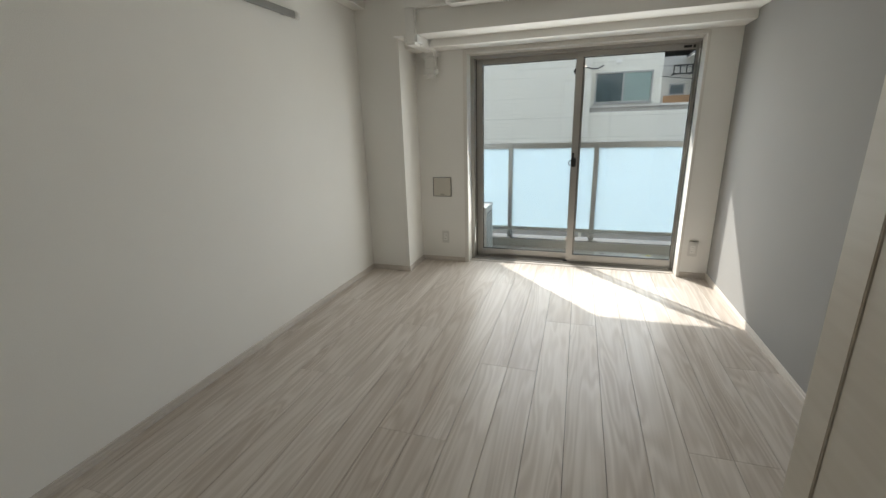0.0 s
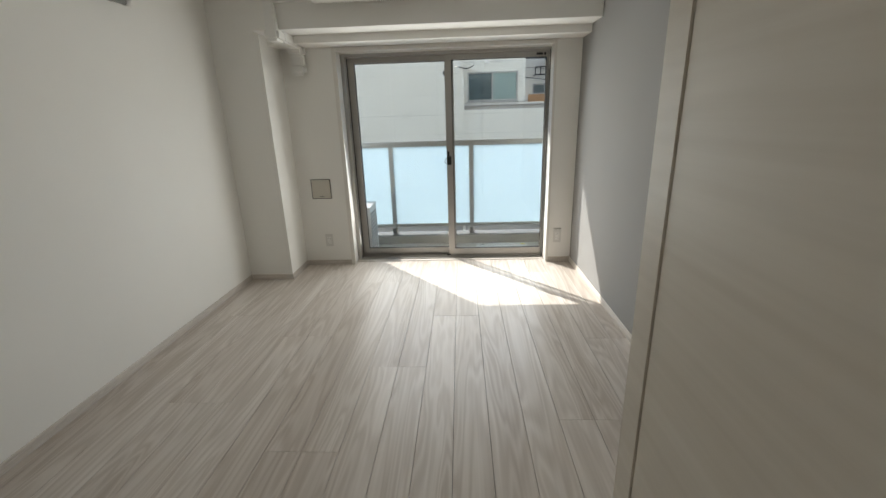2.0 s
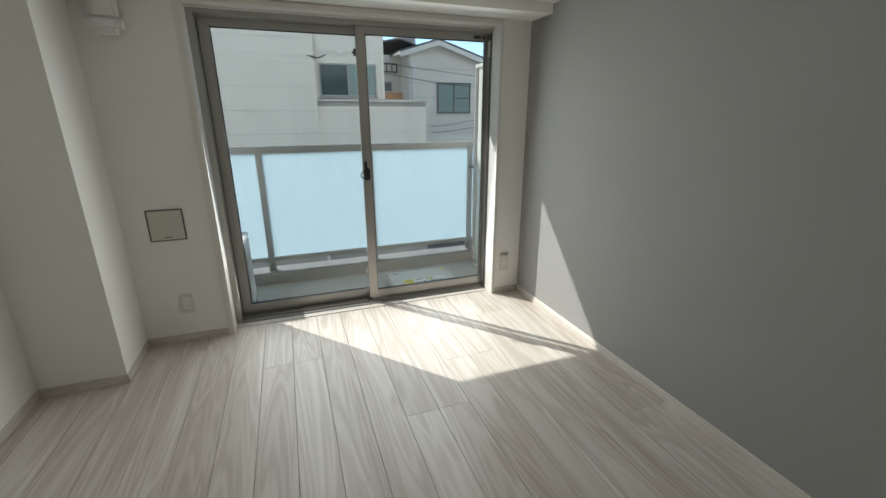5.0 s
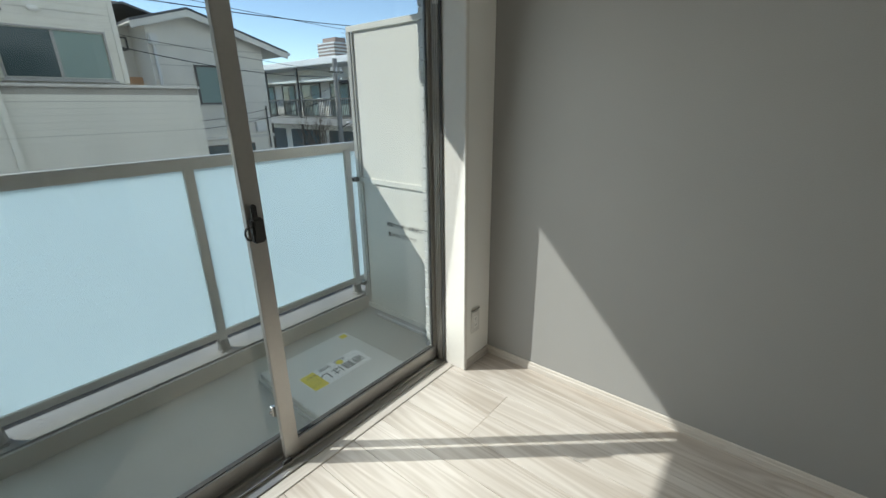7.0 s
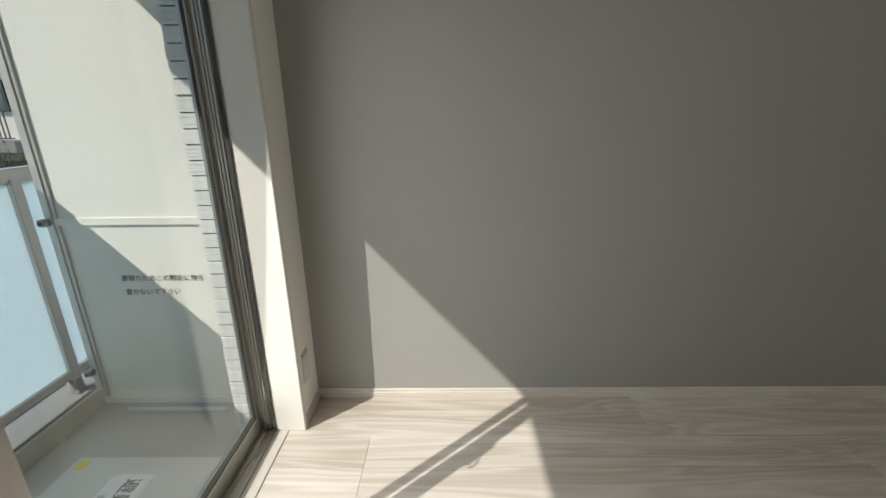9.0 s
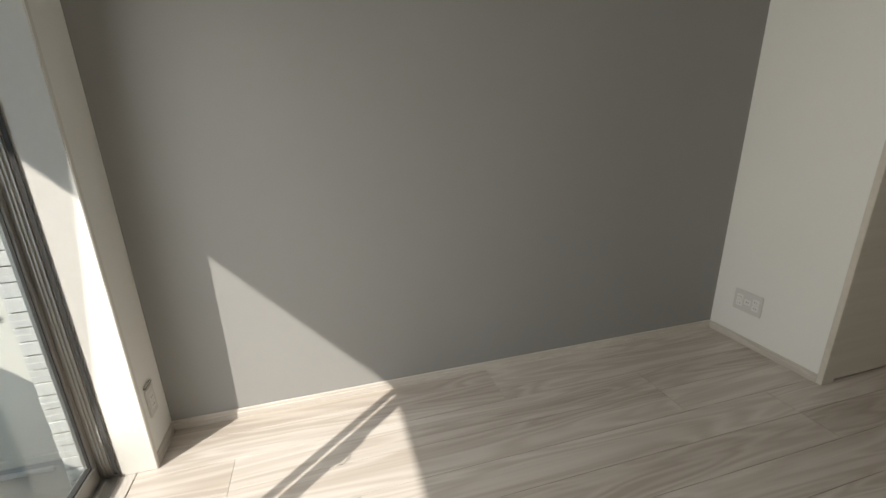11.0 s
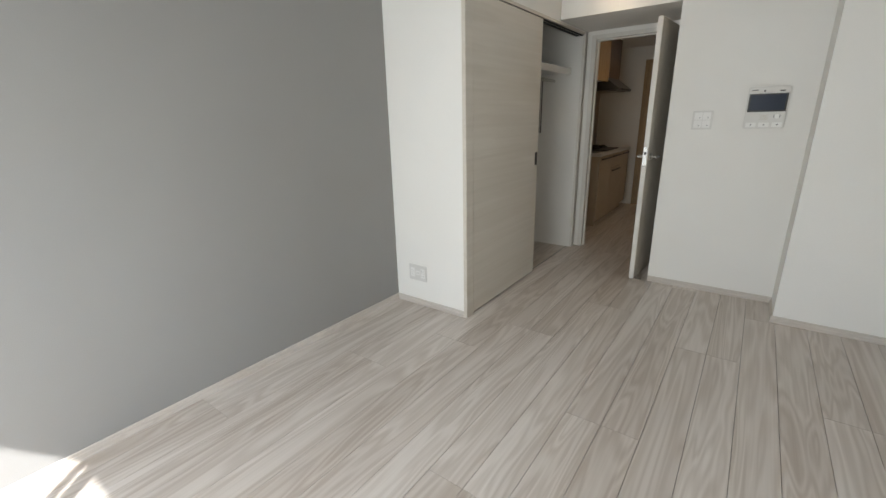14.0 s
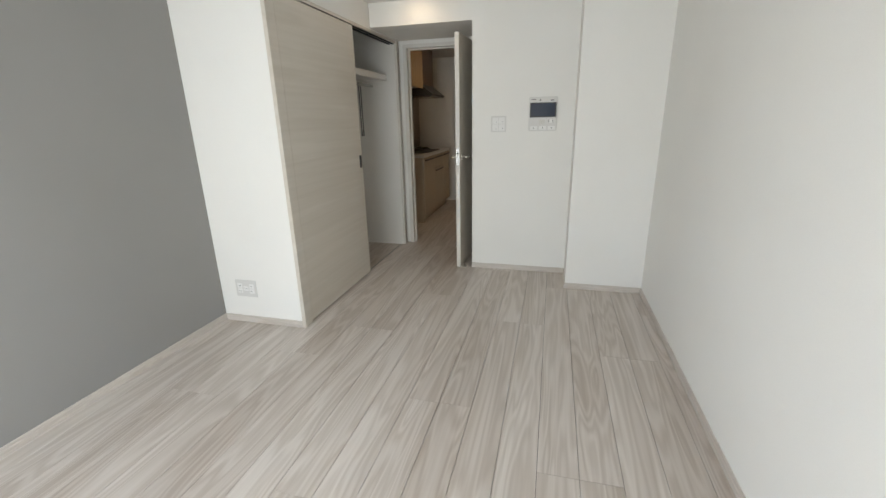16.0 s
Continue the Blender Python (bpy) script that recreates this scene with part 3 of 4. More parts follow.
ic = thing("intercom", (-2.070, BACK, 1.2100), "white video intercom with a dark screen on the back wall", "intercom")
M_SCREEN = mat("dark_screen", (0.018, 0.028, 0.05), 0.25, var=0.05, spec=0.2)
part("body", B((-2.182, -1.959, BACK, BACK + 0.024, 1.2080, 1.4700), bev=0.006), M_PLATE, ic)
sc = part("bezel", B((-2.175, -1.967, BACK + 0.022, BACK + 0.026, 1.3120, 1.4280), bev=0.002), M_BLACK, ic, "glossy black bezel")
part("screen", B((-2.163, -1.979, BACK + 0.0255, BACK + 0.0268, 1.3240, 1.4180)), M_SCREEN, sc)
for x in (-2.142, -2.072, -2.002):
    b = part("button", B((x - 0.028, x + 0.028, BACK + 0.022, BACK + 0.0265, 1.2180, 1.2460), bev=0.002), M_PLAST, ic)
    part("mark", B((x - 0.004, x + 0.004, BACK + 0.0265, BACK + 0.0269, 1.2290, 1.2360)), M_INK, b)
part("speaker", B(*[(-2.087, -2.042, BACK + 0.0235, BACK + 0.0245, 1.2620 + 0.006 * i, 1.2650 + 0.006 * i) for i in range(6)]), M_CREAM, ic)
tk = part("talk_button", C((-2.134, BACK + 0.022, 1.2840), (-2.134, BACK + 0.028, 1.2840), 0.014, seg=20), M_PLAST, ic)
part("ring", B((-2.151, -2.117, BACK + 0.0235, BACK + 0.0246, 1.2760, 1.2920), bev=0.0005), M_STEEL, tk)
part("lens", C((-2.047, BACK + 0.022, 1.4440), (-2.047, BACK + 0.0265, 1.4440), 0.006, seg=12), M_BLACK, ic)
part("print", B((-2.012, -1.977, BACK + 0.0242, BACK + 0.0248, 1.4470, 1.4530)), M_STEEL, ic)
part("print", B((-2.152, -2.125, BACK + 0.0242, BACK + 0.0248, 1.4380, 1.4460)), M_STEEL, ic)

# ---- air conditioner with its pipe cover, hanging rail ----
ac = thing("air_conditioner", (-1.62, -0.476, 2.11), "white wall air conditioner on the beam above the window", "air conditioner")
bm = prism(bmesh.new(), [(-0.476, 2.12), (-0.646, 2.112), (-0.686, 2.135), (-0.698, 2.19), (-0.698, 2.385), (-0.681, 2.398), (-0.476, 2.398)], 0, -2.02, -1.22)
part("body", bm, M_PLAST, ac)
fl = part("flap", B((-1.98, -1.26, -0.652, -0.555, 2.104, 2.110), bev=0.002), M_PLAST, ac)
part("outlet_slot", B((-1.97, -1.27, -0.55, -0.535, 2.108, 2.1185)), M_DARK, ac)
part("side_cap", B((-2.024, -2.016, -0.65, -0.4765, 2.14, 2.385), bev=0.003), M_CREAM, ac)
dc = thing("pipe_cover", (-2.30, -0.476, 1.95), "white plastic pipe cover running from beam to wall", "pipe cover")
part("top_run", B((-2.385, -2.02, -0.531, -0.476, 2.135, 2.205), bev=0.008), M_PLAST, dc)
part("drop", B((-2.38, -2.305, -0.531, -0.476, 1.93, 2.14), bev=0.008), M_PLAST, dc)
part("elbow", B((-2.392, -2.288, -0.546, -0.40, 1.885, 1.968), bev=0.018), M_PLAST, dc)
part("under_run", B((-2.385, -2.292, -0.41, -0.07, 1.892, 1.966), bev=0.01), M_PLAST, dc)
part("wall_elbow", B((-2.412, -2.284, -0.105, 0.0, 1.84, 1.966), bev=0.02), M_PLAST, dc)
part("wall_drop", B((-2.397, -2.299, -0.075, 0.0, 1.76, 1.86), bev=0.012), M_PLAST, dc)
part("end_cap", B((-2.416, -2.284, -0.09, 0.0, 1.695, 1.785), bev=0.028), M_PLAST, dc)

rl = thing("wall_hanging_rail", (XW, -2.2, 2.0), "slim satin aluminium hanging rail high on the side wall", "rail")
part("bar", B((XW + 0.022, XW + 0.04, -3.3, -1.235, 1.970, 2.012), bev=0.004), M_ALUW, rl)
for y in (-1.32, -2.2, -3.2):
    part("bracket", B((XW, XW + 0.024, y - 0.015, y + 0.015, 1.975, 2.008), bev=0.002), M_ALUW, rl)
smooth(part("end_knob", C((XW + 0.031, -1.24, 1.991), (XW + 0.031, -1.20, 1.991), 0.024, 0.021, seg=20), M_PLAST, rl, "pale round end knob"))

# ---- kitchen beyond the door ----
KX, KY0, KY1 = -0.575, -5.92, -7.30
kb = thing("kitchen_base_unit", (-0.3, -6.5, 0.0), "glossy cream kitchen base unit with dark bar handles", "cabinet")
part("side_panel", B((KX + 0.012, -0.012, KY0 - 0.018, KY0, 0.0, 0.845)), M_KITB, kb, "cream end panel")
part("carcass", B((KX + 0.02, -0.012, KY1, KY0 - 0.018, 0.10, 0.845)), M_WHITEP, kb)
part("toe_kick", B((KX + 0.06, KX + 0.075, KY1, KY0 - 0.018, 0.0, 0.10)), M_KITB, kb)
for y0, y1, z0, z1 in ((KY0 - 0.50, KY0 - 0.022, 0.11, 0.84), (KY0 - 0.985, KY0 - 0.505, 0.11, 0.66), (KY0 - 0.985, KY0 - 0.505, 0.665, 0.84), (KY1 + 0.003, KY0 - 0.99, 0.11, 0.84)):
    dr = part("front", B((KX, KX + 0.018, y0, y1, z0, z1), bev=0.002), M_KITB, kb, "glossy cream front")
    part("bar_handle", B((KX - 0.022, KX - 0.010, y0 + 0.05, y1 - 0.05, z1 - 0.04, z1 - 0.025), (KX - 0.012, KX + 0.001, y0 + 0.06, y0 + 0.075, z1 - 0.04, z1 - 0.025), (KX - 0.012, KX + 0.001, y1 - 0.075, y1 - 0.06, z1 - 0.04, z1 - 0.025), bev=0.001), M_BLACK, dr)
wt = thing("kitchen_worktop", (-0.3, -6.5, 0.845), "white kitchen worktop with a dark recess", "worktop")
part("slab", B((KX - 0.015, -0.012, KY1, KY0 + 0.008, 0.845, 0.885), bev=0.003), M_WHITEP, wt)
part("sink_rim", B((-0.52, -0.16, KY0 - 0.34, KY0 - 0.06, 0.885, 0.888), bev=0.001), M_STEEL, wt)
hb = thing("gas_hob", (-0.3, -6.5, 0.885), "black two-burner gas hob on the worktop", "hob")
part("glass_top", B((-0.55, -0.10, -6.85, -6.25, 0.885, 0.897), bev=0.003), M_BLACK, hb)
for y in (-6.40, -6.70):
    for ang in range(4):
        dx, dy = 0.10 * math.cos(radians(45 + 90 * ang)), 0.10 * math.sin(radians(45 + 90 * ang))
        part("grate_bar", B((-0.32 + min(dx * 0.3, dx), -0.32 + max(dx * 0.3, dx), y + min(dy * 0.3, dy), y + max(dy * 0.3, dy), 0.915, 0.932), bev=0.002), M_BLACK, hb)
    smooth(part("burner", C((-0.32, y, 0.897), (-0.32, y, 0.918), 0.05, 0.04, seg=24), M_BLACK, hb))
    part("grate_ring", C((-0.32, y, 0.905), (-0.32, y, 0.916), 0.11, 0.105, seg=24), M_BLACK, hb)
for y in (-6.42, -6.55, -6.68):
    part("knob", C((-0.552, y, 0.86), (-0.575, y, 0.86), 0.017, seg=16), M_BLACK, hb)
hd = thing("range_hood", (-0.3, -6.5, 1.62), "dark steel range hood above the hob", "range hood")
part("canopy", prism(bmesh.new(), [(-0.012, 1.60), (-0.62, 1.60), (-0.63, 1.625), (-0.58, 1.66), (-0.47, 1.75), (-0.012, 1.75)], 1, -6.85, -6.22), M_STEEL, hd)
part("chimney", B((-0.47, -0.012, -6.84, -6.225, 1.75, 2.215)), M_WALNUT, hd, "dark brown chimney box")
part("filter", B((-0.56, -0.08, -6.80, -6.28, 1.592, 1.6)), M_CHROME, hd)
part("lamp_strip", B((-0.60, -0.20, -6.30, -6.285, 1.588, 1.592)), M_CHROME, hd)
part("control_strip", B((-0.636, -0.626, -6.7, -6.4, 1.606, 1.62)), M_BLACK, hd)
uc = thing("kitchen_wall_unit", (-0.2, -5.9, 1.70), "pale wood kitchen wall cabinet", "cabinet")
part("carcass", B((-0.49, -0.012, -6.215, -5.18, 1.70, 2.215)), M_WHITEP, uc)
for y0, y1 in ((-6.218, -5.70), (-5.697, -5.182)):
    part("door", B((-0.51, -0.491, y0, y1, 1.69, 2.212), bev=0.002), M_KIT, uc, "glossy pale wood door")
dl = thing("downlight", (-1.15, -6.0, 2.21), "round recessed ceiling downlight, lit", "downlight")
M_LAMP = lamp_mat("warm_lamp", (1.0, 0.70, 0.42), 20.0)
M_LAMPD = lamp_mat("dim_warm_lamp", (1.0, 0.76, 0.52), 6.0)
part("rim", C((-1.15, -6.0, 2.212), (-1.15, -6.0, 2.2195), 0.06, seg=28), M_PLAST, dl)
part("lens", C((-1.15, -6.0, 2.208), (-1.15, -6.0, 2.2125), 0.045, seg=28), M_LAMP, dl, "glowing warm lens")
dl = thing("downlight", (-1.08, -4.16, 2.23), "round recessed downlight above the hall door, lit", "downlight")
part("rim", C((-1.08, -4.16, 2.227), (-1.08, -4.16, 2.2345), 0.055, seg=28), M_PLAST, dl)
part("lens", C((-1.08, -4.16, 2.223), (-1.08, -4.16, 2.2275), 0.042, seg=28), M_LAMPD, dl, "glowing warm lens")
hdor = structure("door_2", B((-1.30, -0.66, HALLEND, HALLEND + 0.03, 0.0, 2.0), bev=0.002), M_KIT, "brown wood door at the end of the kitchen, closed", "door")
part("door_frame", B((-0.66, -0.62, HALLEND, HALLEND + 0.045, 0.0, 2.04), (-1.34, -1.30, HALLEND, HALLEND + 0.045, 0.0, 2.04), (-1.30, -0.66, HALLEND, HALLEND + 0.045, 2.0, 2.04), bev=0.002), M_KIT, hdor)
# ---- balcony ----
BF = -0.16
structure("balcony_floor", B((-3.4, 0.70, 0.256, 1.205, -0.36, BF), (-3.4, 0.70, 1.19, 1.2045, BF, -0.062)), M_BVINYL, "grey vinyl-sheet balcony floor", "floor")
structure("balcony_curb", B((-3.4, 0.70, 1.205, 1.40, -0.36, -0.055), bev=0.008), M_CONC, "pale concrete curb at the balcony edge", "curb")
structure("balcony_ceiling", B((-3.6, 0.7, 0.256, 1.215, 2.40, 2.58)), M_CONC, "underside of the balcony above", "ceiling")
structure("balcony_end_wall", B((-3.55, -3.4, 0.256, 1.4, -0.36, 2.4)), M_CONC, "pale wall closing the far end of the balcony", "wall")
RY, RT = 1.285, 1.070
r = thing("balcony_railing", (-1, RY, -0.055), "grey aluminium balcony railing with frosted blue glass panels", "railing")
part("top_rail", B((-3.4, 0.69, RY - 0.035, RY + 0.035, RT - 0.045, RT), bev=0.005), M_RAIL, r)
part("glazing_rail", B((-3.4, 0.69, RY - 0.018, RY + 0.018, RT - 0.062, RT - 0.045), bev=0.002), M_RAIL, r)
part("bottom_rail", B((-3.4, 0.69, RY - 0.022, RY + 0.022, 0.035, 0.075), bev=0.003), M_RAIL, r)
PX = (-3.30, -2.79, -1.84, -0.885, 0.128, 0.665)
for x in PX:
    p = part("post", B((x - 0.024, x + 0.024, RY - 0.026, RY + 0.02, -0.055, RT - 0.045), bev=0.003), M_RAIL, r)
    part("foot", B((x - 0.034, x + 0.034, RY - 0.040, RY + 0.034, -0.055, -0.040), bev=0.006), M_CONC, p)
    part("sleeve", C((x, RY - 0.003, -0.045), (x, RY - 0.003, 0.02), 0.034, 0.030, seg=16), M_CONC, p)
for a, b in zip(PX, PX[1:]):
    part("glass_panel", B((a + 0.02, b - 0.02, RY - 0.005, RY + 0.005, 0.07, RT - 0.058)), M_FROST, r, "milky blue glass")

PXX = 0.145
p = thing("balcony_partition", (PXX, 0.8, BF), "cream board escape partition in an aluminium frame", "partition")
part("upper_board", B((PXX, PXX + 0.012, 0.342, 1.15, 0.84, 1.735)), M_PART, p)
part("lower_board", B((PXX, PXX + 0.012, 0.342, 1.15, -0.10, 0.82)), M_PART, p)
part("mid_rail", B((PXX - 0.012, PXX + 0.02, 0.328, 1.165, 0.812, 0.846), bev=0.002), M_PART, p)
part("top_rail", B((PXX - 0.012, PXX + 0.02, 0.328, 1.185, 1.735, 1.768), bev=0.002), M_PART, p)
part("bottom_rail", B((PXX - 0.012, PXX + 0.02, 0.328, 1.165, -0.135, -0.10), bev=0.002), M_PART, p)
part("outer_stile", B((PXX - 0.016, PXX + 0.022, 1.15, 1.185, -0.055, 1.735), bev=0.002), M_RAIL, p)
part("stile_bead", B((PXX - 0.010, PXX + 0.010, 1.135, 1.150, -0.10, 1.735), bev=0.001), M_RAIL, p)
part("inner_stile", B((PXX - 0.012, PXX + 0.020, 0.328, 0.342, -0.10, 1.735), bev=0.001), M_PART, p)
for z in (0.83, 0.06):
    cl = part("clamp", B((PXX - 0.05, PXX - 0.012, 1.160, 1.195, z - 0.016, z + 0.016), bev=0.004), M_ALUW, p, "silver clamp")
    part("bolt", C((PXX - 0.056, 1.178, z), (PXX - 0.046, 1.178, z), 0.008, seg=10), M_STEEL, cl)
face = Matrix(((0, 0, -1, PXX - 0.0015), (-1, 0, 0, 0), (0, 1, 0, 0), (0, 0, 0, 1)))
words("lettering", "避難のためこの附近に物を", 0.0330, Matrix.Translation((0, 0.922, 0.541)) @ face, M_INK, p)
words("lettering", "置かないで下さい", 0.0330, Matrix.Translation((0, 0.915, 0.472)) @ face, M_INK, p)
bar = thing("floor_bar", (0.10, 0.78, BF), "pale plastic strip lying along the partition foot", "strip")
part("strip", B((0.092, 0.112, 0.52, 1.03, BF, BF + 0.02), bev=0.004), M_WHITEP, bar)

# escape hatch
h = thing("escape_hatch", (-0.55, 0.65, BF), "pale grey steel escape hatch lid with a warning sticker", "hatch")
M_HATCH = mat("hatch_paint", (0.64, 0.635, 0.59), 0.5, bump=0.2, scale=120, var=0.06)
part("lid", B((-0.845, -0.262, 0.335, 0.955, BF + 0.02, -0.10), bev=0.004), M_HATCH, h)
part("skirt", B((-0.855, -0.252, 0.325, 0.965, BF, BF + 0.02), bev=0.002), M_HATCH, h)
part("grip", B((-0.795, -0.745, 0.885, 0.905, -0.10, -0.094), bev=0.002), M_CHROME, h)
st = part("sticker", B((-0.745, -0.355, 0.568, 0.732, -0.1, -0.0985)), M_PAPER, h, "white warning sticker")
part("sticker_patch", B((-0.742, -0.655, 0.572, 0.728, -0.0986, -0.0978)), M_YEL, st, "yellow warning field")
part("corner_mark", B((-0.330, -0.285, 0.885, 0.925, -0.1, -0.0985)), M_YEL, h, "yellow corner mark")
part("sun_mark", C((-0.50, 0.69, -0.0986), (-0.50, 0.69, -0.0978), 0.022, seg=20), M_YEL, st)
for i in range(3):
    x = -0.72 + 0.022 * i
    part("cross", B((x, x + 0.016, 0.69, 0.694, -0.0979, -0.0973), (x + 0.006, x + 0.010, 0.684, 0.70, -0.0979, -0.0972)), M_INK, st)
words("lettering", "避難はしご", 0.072, Matrix.Translation((-0.375, 0.66, -0.0982)) @ Matrix.Rotation(radians(180), 4, 'Z'), M_INK, st)
part("fine_print", B(*[(-0.63 + 0.10 * i, -0.555 + 0.10 * i, 0.695 + 0.010 * j, 0.699 + 0.010 * j, -0.0986, -0.098) for i in range(2) for j in range(3)]), M_STEEL, st)

# outdoor unit
ou = thing("outdoor_unit", (-2.2, 0.6, BF), "white outdoor air-conditioning unit with a louvred side", "outdoor unit")
part("casing", B((-2.545, -1.965, 0.45, 0.80, BF + 0.05, 0.445), bev=0.012), M_PLAST, ou)
part("top_lid", B((-2.555, -1.957, 0.44, 0.81, 0.430, 0.455), bev=0.008), M_PLAST, ou)
gr = part("louvre_field", B((-1.967, -1.963, 0.49, 0.77, BF + 0.10, 0.405)), M_DARK, ou)
for i in range(12):
    z = BF + 0.112 + 0.0395 * i
    part("slat", B((-1.966, -1.955, 0.485, 0.775, z, z + 0.020), bev=0.002), M_PLAST, ou)
part("rear_louvre_field", B((-2.5, -1.995, 0.4485, 0.4515, BF + 0.10, 0.405)), M_DARK, ou)
for i in range(12):
    z = BF + 0.112 + 0.0395 * i
    part("rear_slat", B((-2.5, -1.99, 0.440, 0.450, z, z + 0.016), bev=0.002), M_PLAST, ou)
for y in (0.50, 0.75):
    part("foot", B((-2.46, -1.96, y - 0.025, y + 0.025, BF, BF + 0.05)), M_STEEL, ou)

# ---- facade beside the balcony, clad in narrow tiles ----
pil = structure("facade_pier", B((-0.1305, 0.7, 0.213, 0.326, -2.9, 2.4)), M_GROUT, "pier of narrow white facade tiles beside the window", "wall")

# ---- outside ----
GZ = -2.9
# outer wall out of view, added to bounce sunlight onto the house fronts
structure("facade", B((-14, -3.55, 0.0, 0.254, GZ, 12), (0.7, 12, 0.0, 0.254, GZ, 12), (-3.55, 0.7, 0.0, 0.254, 2.585, 12), (-3.55, 0.7, 0.0, 0.254, GZ, -0.365)), M_TILE,
          "unseen white tiled outer wall of the apartment block, added to bounce sunlight", "wall")
structure("ground", B((-400, 400, -60, 600, GZ - 0.2, GZ)), M_ROAD, "asphalt lane and yards below the balcony", "ground")


def house_window(parent, x0, x1, z0, z1, y, bars=None, curtain=0):
    """A sliding window in a wall that faces the balcony: frame, panes, a curtain behind one pane."""
    bars = bars or M_ALUW
    w = part("window", ring(x0, x1, y - 0.03, y + 0.02, z0, z1, 0.022 if bars is M_ALUW else 0.045), bars, parent)
    xm = (x0 + x1) / 2
    part("mullion", B((xm - 0.018, xm + 0.018, y - 0.022, y + 0.01, z0 + 0.03, z1 - 0.03)), bars, w)
    for i, (a, b) in enumerate(((x0 + 0.03, xm - 0.018), (xm + 0.018, x1 - 0.03))):
        part("pane", B((a, b, y - 0.008, y - 0.002, z0 + 0.03, z1 - 0.03)), M_CURT if i in ((1,), (0, 1))[curtain] else M_NGLASS, w)
    part("sill", B((x0 - 0.03, x1 + 0.03, y - 0.06, y + 0.01, z0 - 0.03, z0)), M_ALUW, w)
    return w


def siding(x0, x1, y, z0, z1, step):
    """Horizontal siding boards on a wall facing the balcony: narrow grooves, a wider one after every fifth board."""
    bm = bmesh.new()
    n = int((z1 - z0) / step)
    for i in range(n):
        z = z0 + i * step
        top = z + step - (0.007 if i % 5 == 4 else 0.0025)
        vs = [bm.verts.new(q) for q in ((x0, y - 0.014, z), (x1, y - 0.014, z), (x1, y - 0.014, top), (x0, y - 0.014, top),
                                        (x0, y, z), (x1, y, z), (x1, y, top), (x0, y, top))]
        for f in ((0, 1, 2, 3), (4, 5, 1, 0), (3, 2, 6, 7)):
            bm.faces.new([vs[k] for k in f])
    return bm


NY = 6.8
M_GROOVE = mat("siding_groove", (0.38, 0.365, 0.335), 0.9)
nb = thing("sided_house", (-4, NY + 2, GZ), "tall pale house with fine horizontal siding across the lane", "house")
part("wing_wall", B((-12, -0.93, NY - 0.06, NY + 4, GZ, 4.2)), M_GROOVE, nb)
tagged(part("wing_siding", siding(-12, -0.93, NY - 0.061, -0.4, 4.2, 0.09), M_SIDING, nb), kind="stuff")
part("upper_wall", B((-0.93, 0.52, NY + 0.03, NY + 4, 1.625, 4.2)), M_GROOVE, nb)
tagged(part("upper_siding", siding(-0.93, 0.52, NY + 0.029, 1.64, 4.2, 0.09), M_SIDING, nb), kind="stuff")
part("lower_wall", B((-0.93, 1.45, NY, NY + 4, GZ, 1.585)), M_GROOVE, nb)
tagged(part("lower_siding", siding(-0.93, 1.45, NY - 0.001, -0.4, 1.575, 0.09), M_SIDING, nb), kind="stuff")
part("ledge", B((-0.93, 1.48, NY - 0.05, NY + 1.2, 1.585, 1.63), bev=0.008), M_RAIL, nb, "metal coping")
part("corner_trim", B((-0.98, -0.91, NY - 0.10, NY - 0.02, GZ, 4.2)), M_SIDING, nb)
part("edge_trim", B((0.46, 0.525, NY + 0.0, NY + 0.05, 1.65, 4.2)), M_SIDING, nb)
part("vent_hood", B((-0.42, -0.30, NY - 0.06, NY + 0.02, 2.50, 2.56), bev=0.015), M_PLAST, nb)
house_window(nb, -0.82, 0.35, 1.68, 2.32, NY + 0.015)
jb = part("cable_bracket", B((-1.07, -1.0, NY - 0.10, NY - 0.05, 2.42, 2.50), bev=0.01), M_PLAST, nb)


def cable(name, pts, rad, label):
    cu = bpy.data.curves.new(name, 'CURVE')
    cu.dimensions, cu.bevel_depth, cu.bevel_resolution = '3D', rad, 1
    sp = cu.splines.new('POLY')
    sp.points.add(len(pts) - 1)
    for q, v in zip(sp.points, pts):
        q.co = (*v, 1)
    cu.materials.append(M_WIRE)
    return tagged(new(name, cu), label, "cable", "overhead cables")


def sag(a, b, drop, n=14):
    a, b = Vector(a), Vector(b)
    return [a.lerp(b, i / n) - Vector((0, 0, drop * 4 * (i / n) * (1 - i / n))) for i in range(n + 1)]


cable("overhead_cable", sag((-1.04, NY - 0.11, 2.44), (7.5, 11, 2.2), 0.25), 0.008, "black service cable from the house wall to the pole")
cable("overhead_cable", sag((-6.5, NY - 0.5, 3.1), (7.5, 11.0, 2.30), 0.1), 0.006, "black overhead cable across the lane")
cable("overhead_cable", sag((-9, 12.5, 4.4), (34, 17, 7.4), 1.35), 0.016, "black overhead cable against the sky")
cable("overhead_cable", sag((-9, 13.5, 5.2), (34, 15, 5.0), 0.9), 0.010, "thin overhead cable against the sky")
cable("overhead_cable", sag((-3, 13, 5.6), (9, 20, 3.4), 0.3), 0.008, "thin overhead cable above the roofs")
cable("overhead_cable", sag((3.1, 11.38, 0.72), (7.5, 11, 1.6), 0.15), 0.009, "black drop cable along the house front")
cable("overhead_cable", sag((3.1, 11.38, 0.92), (7.5, 11, 1.9), 0.15), 0.007, "thin drop cable along the house front")
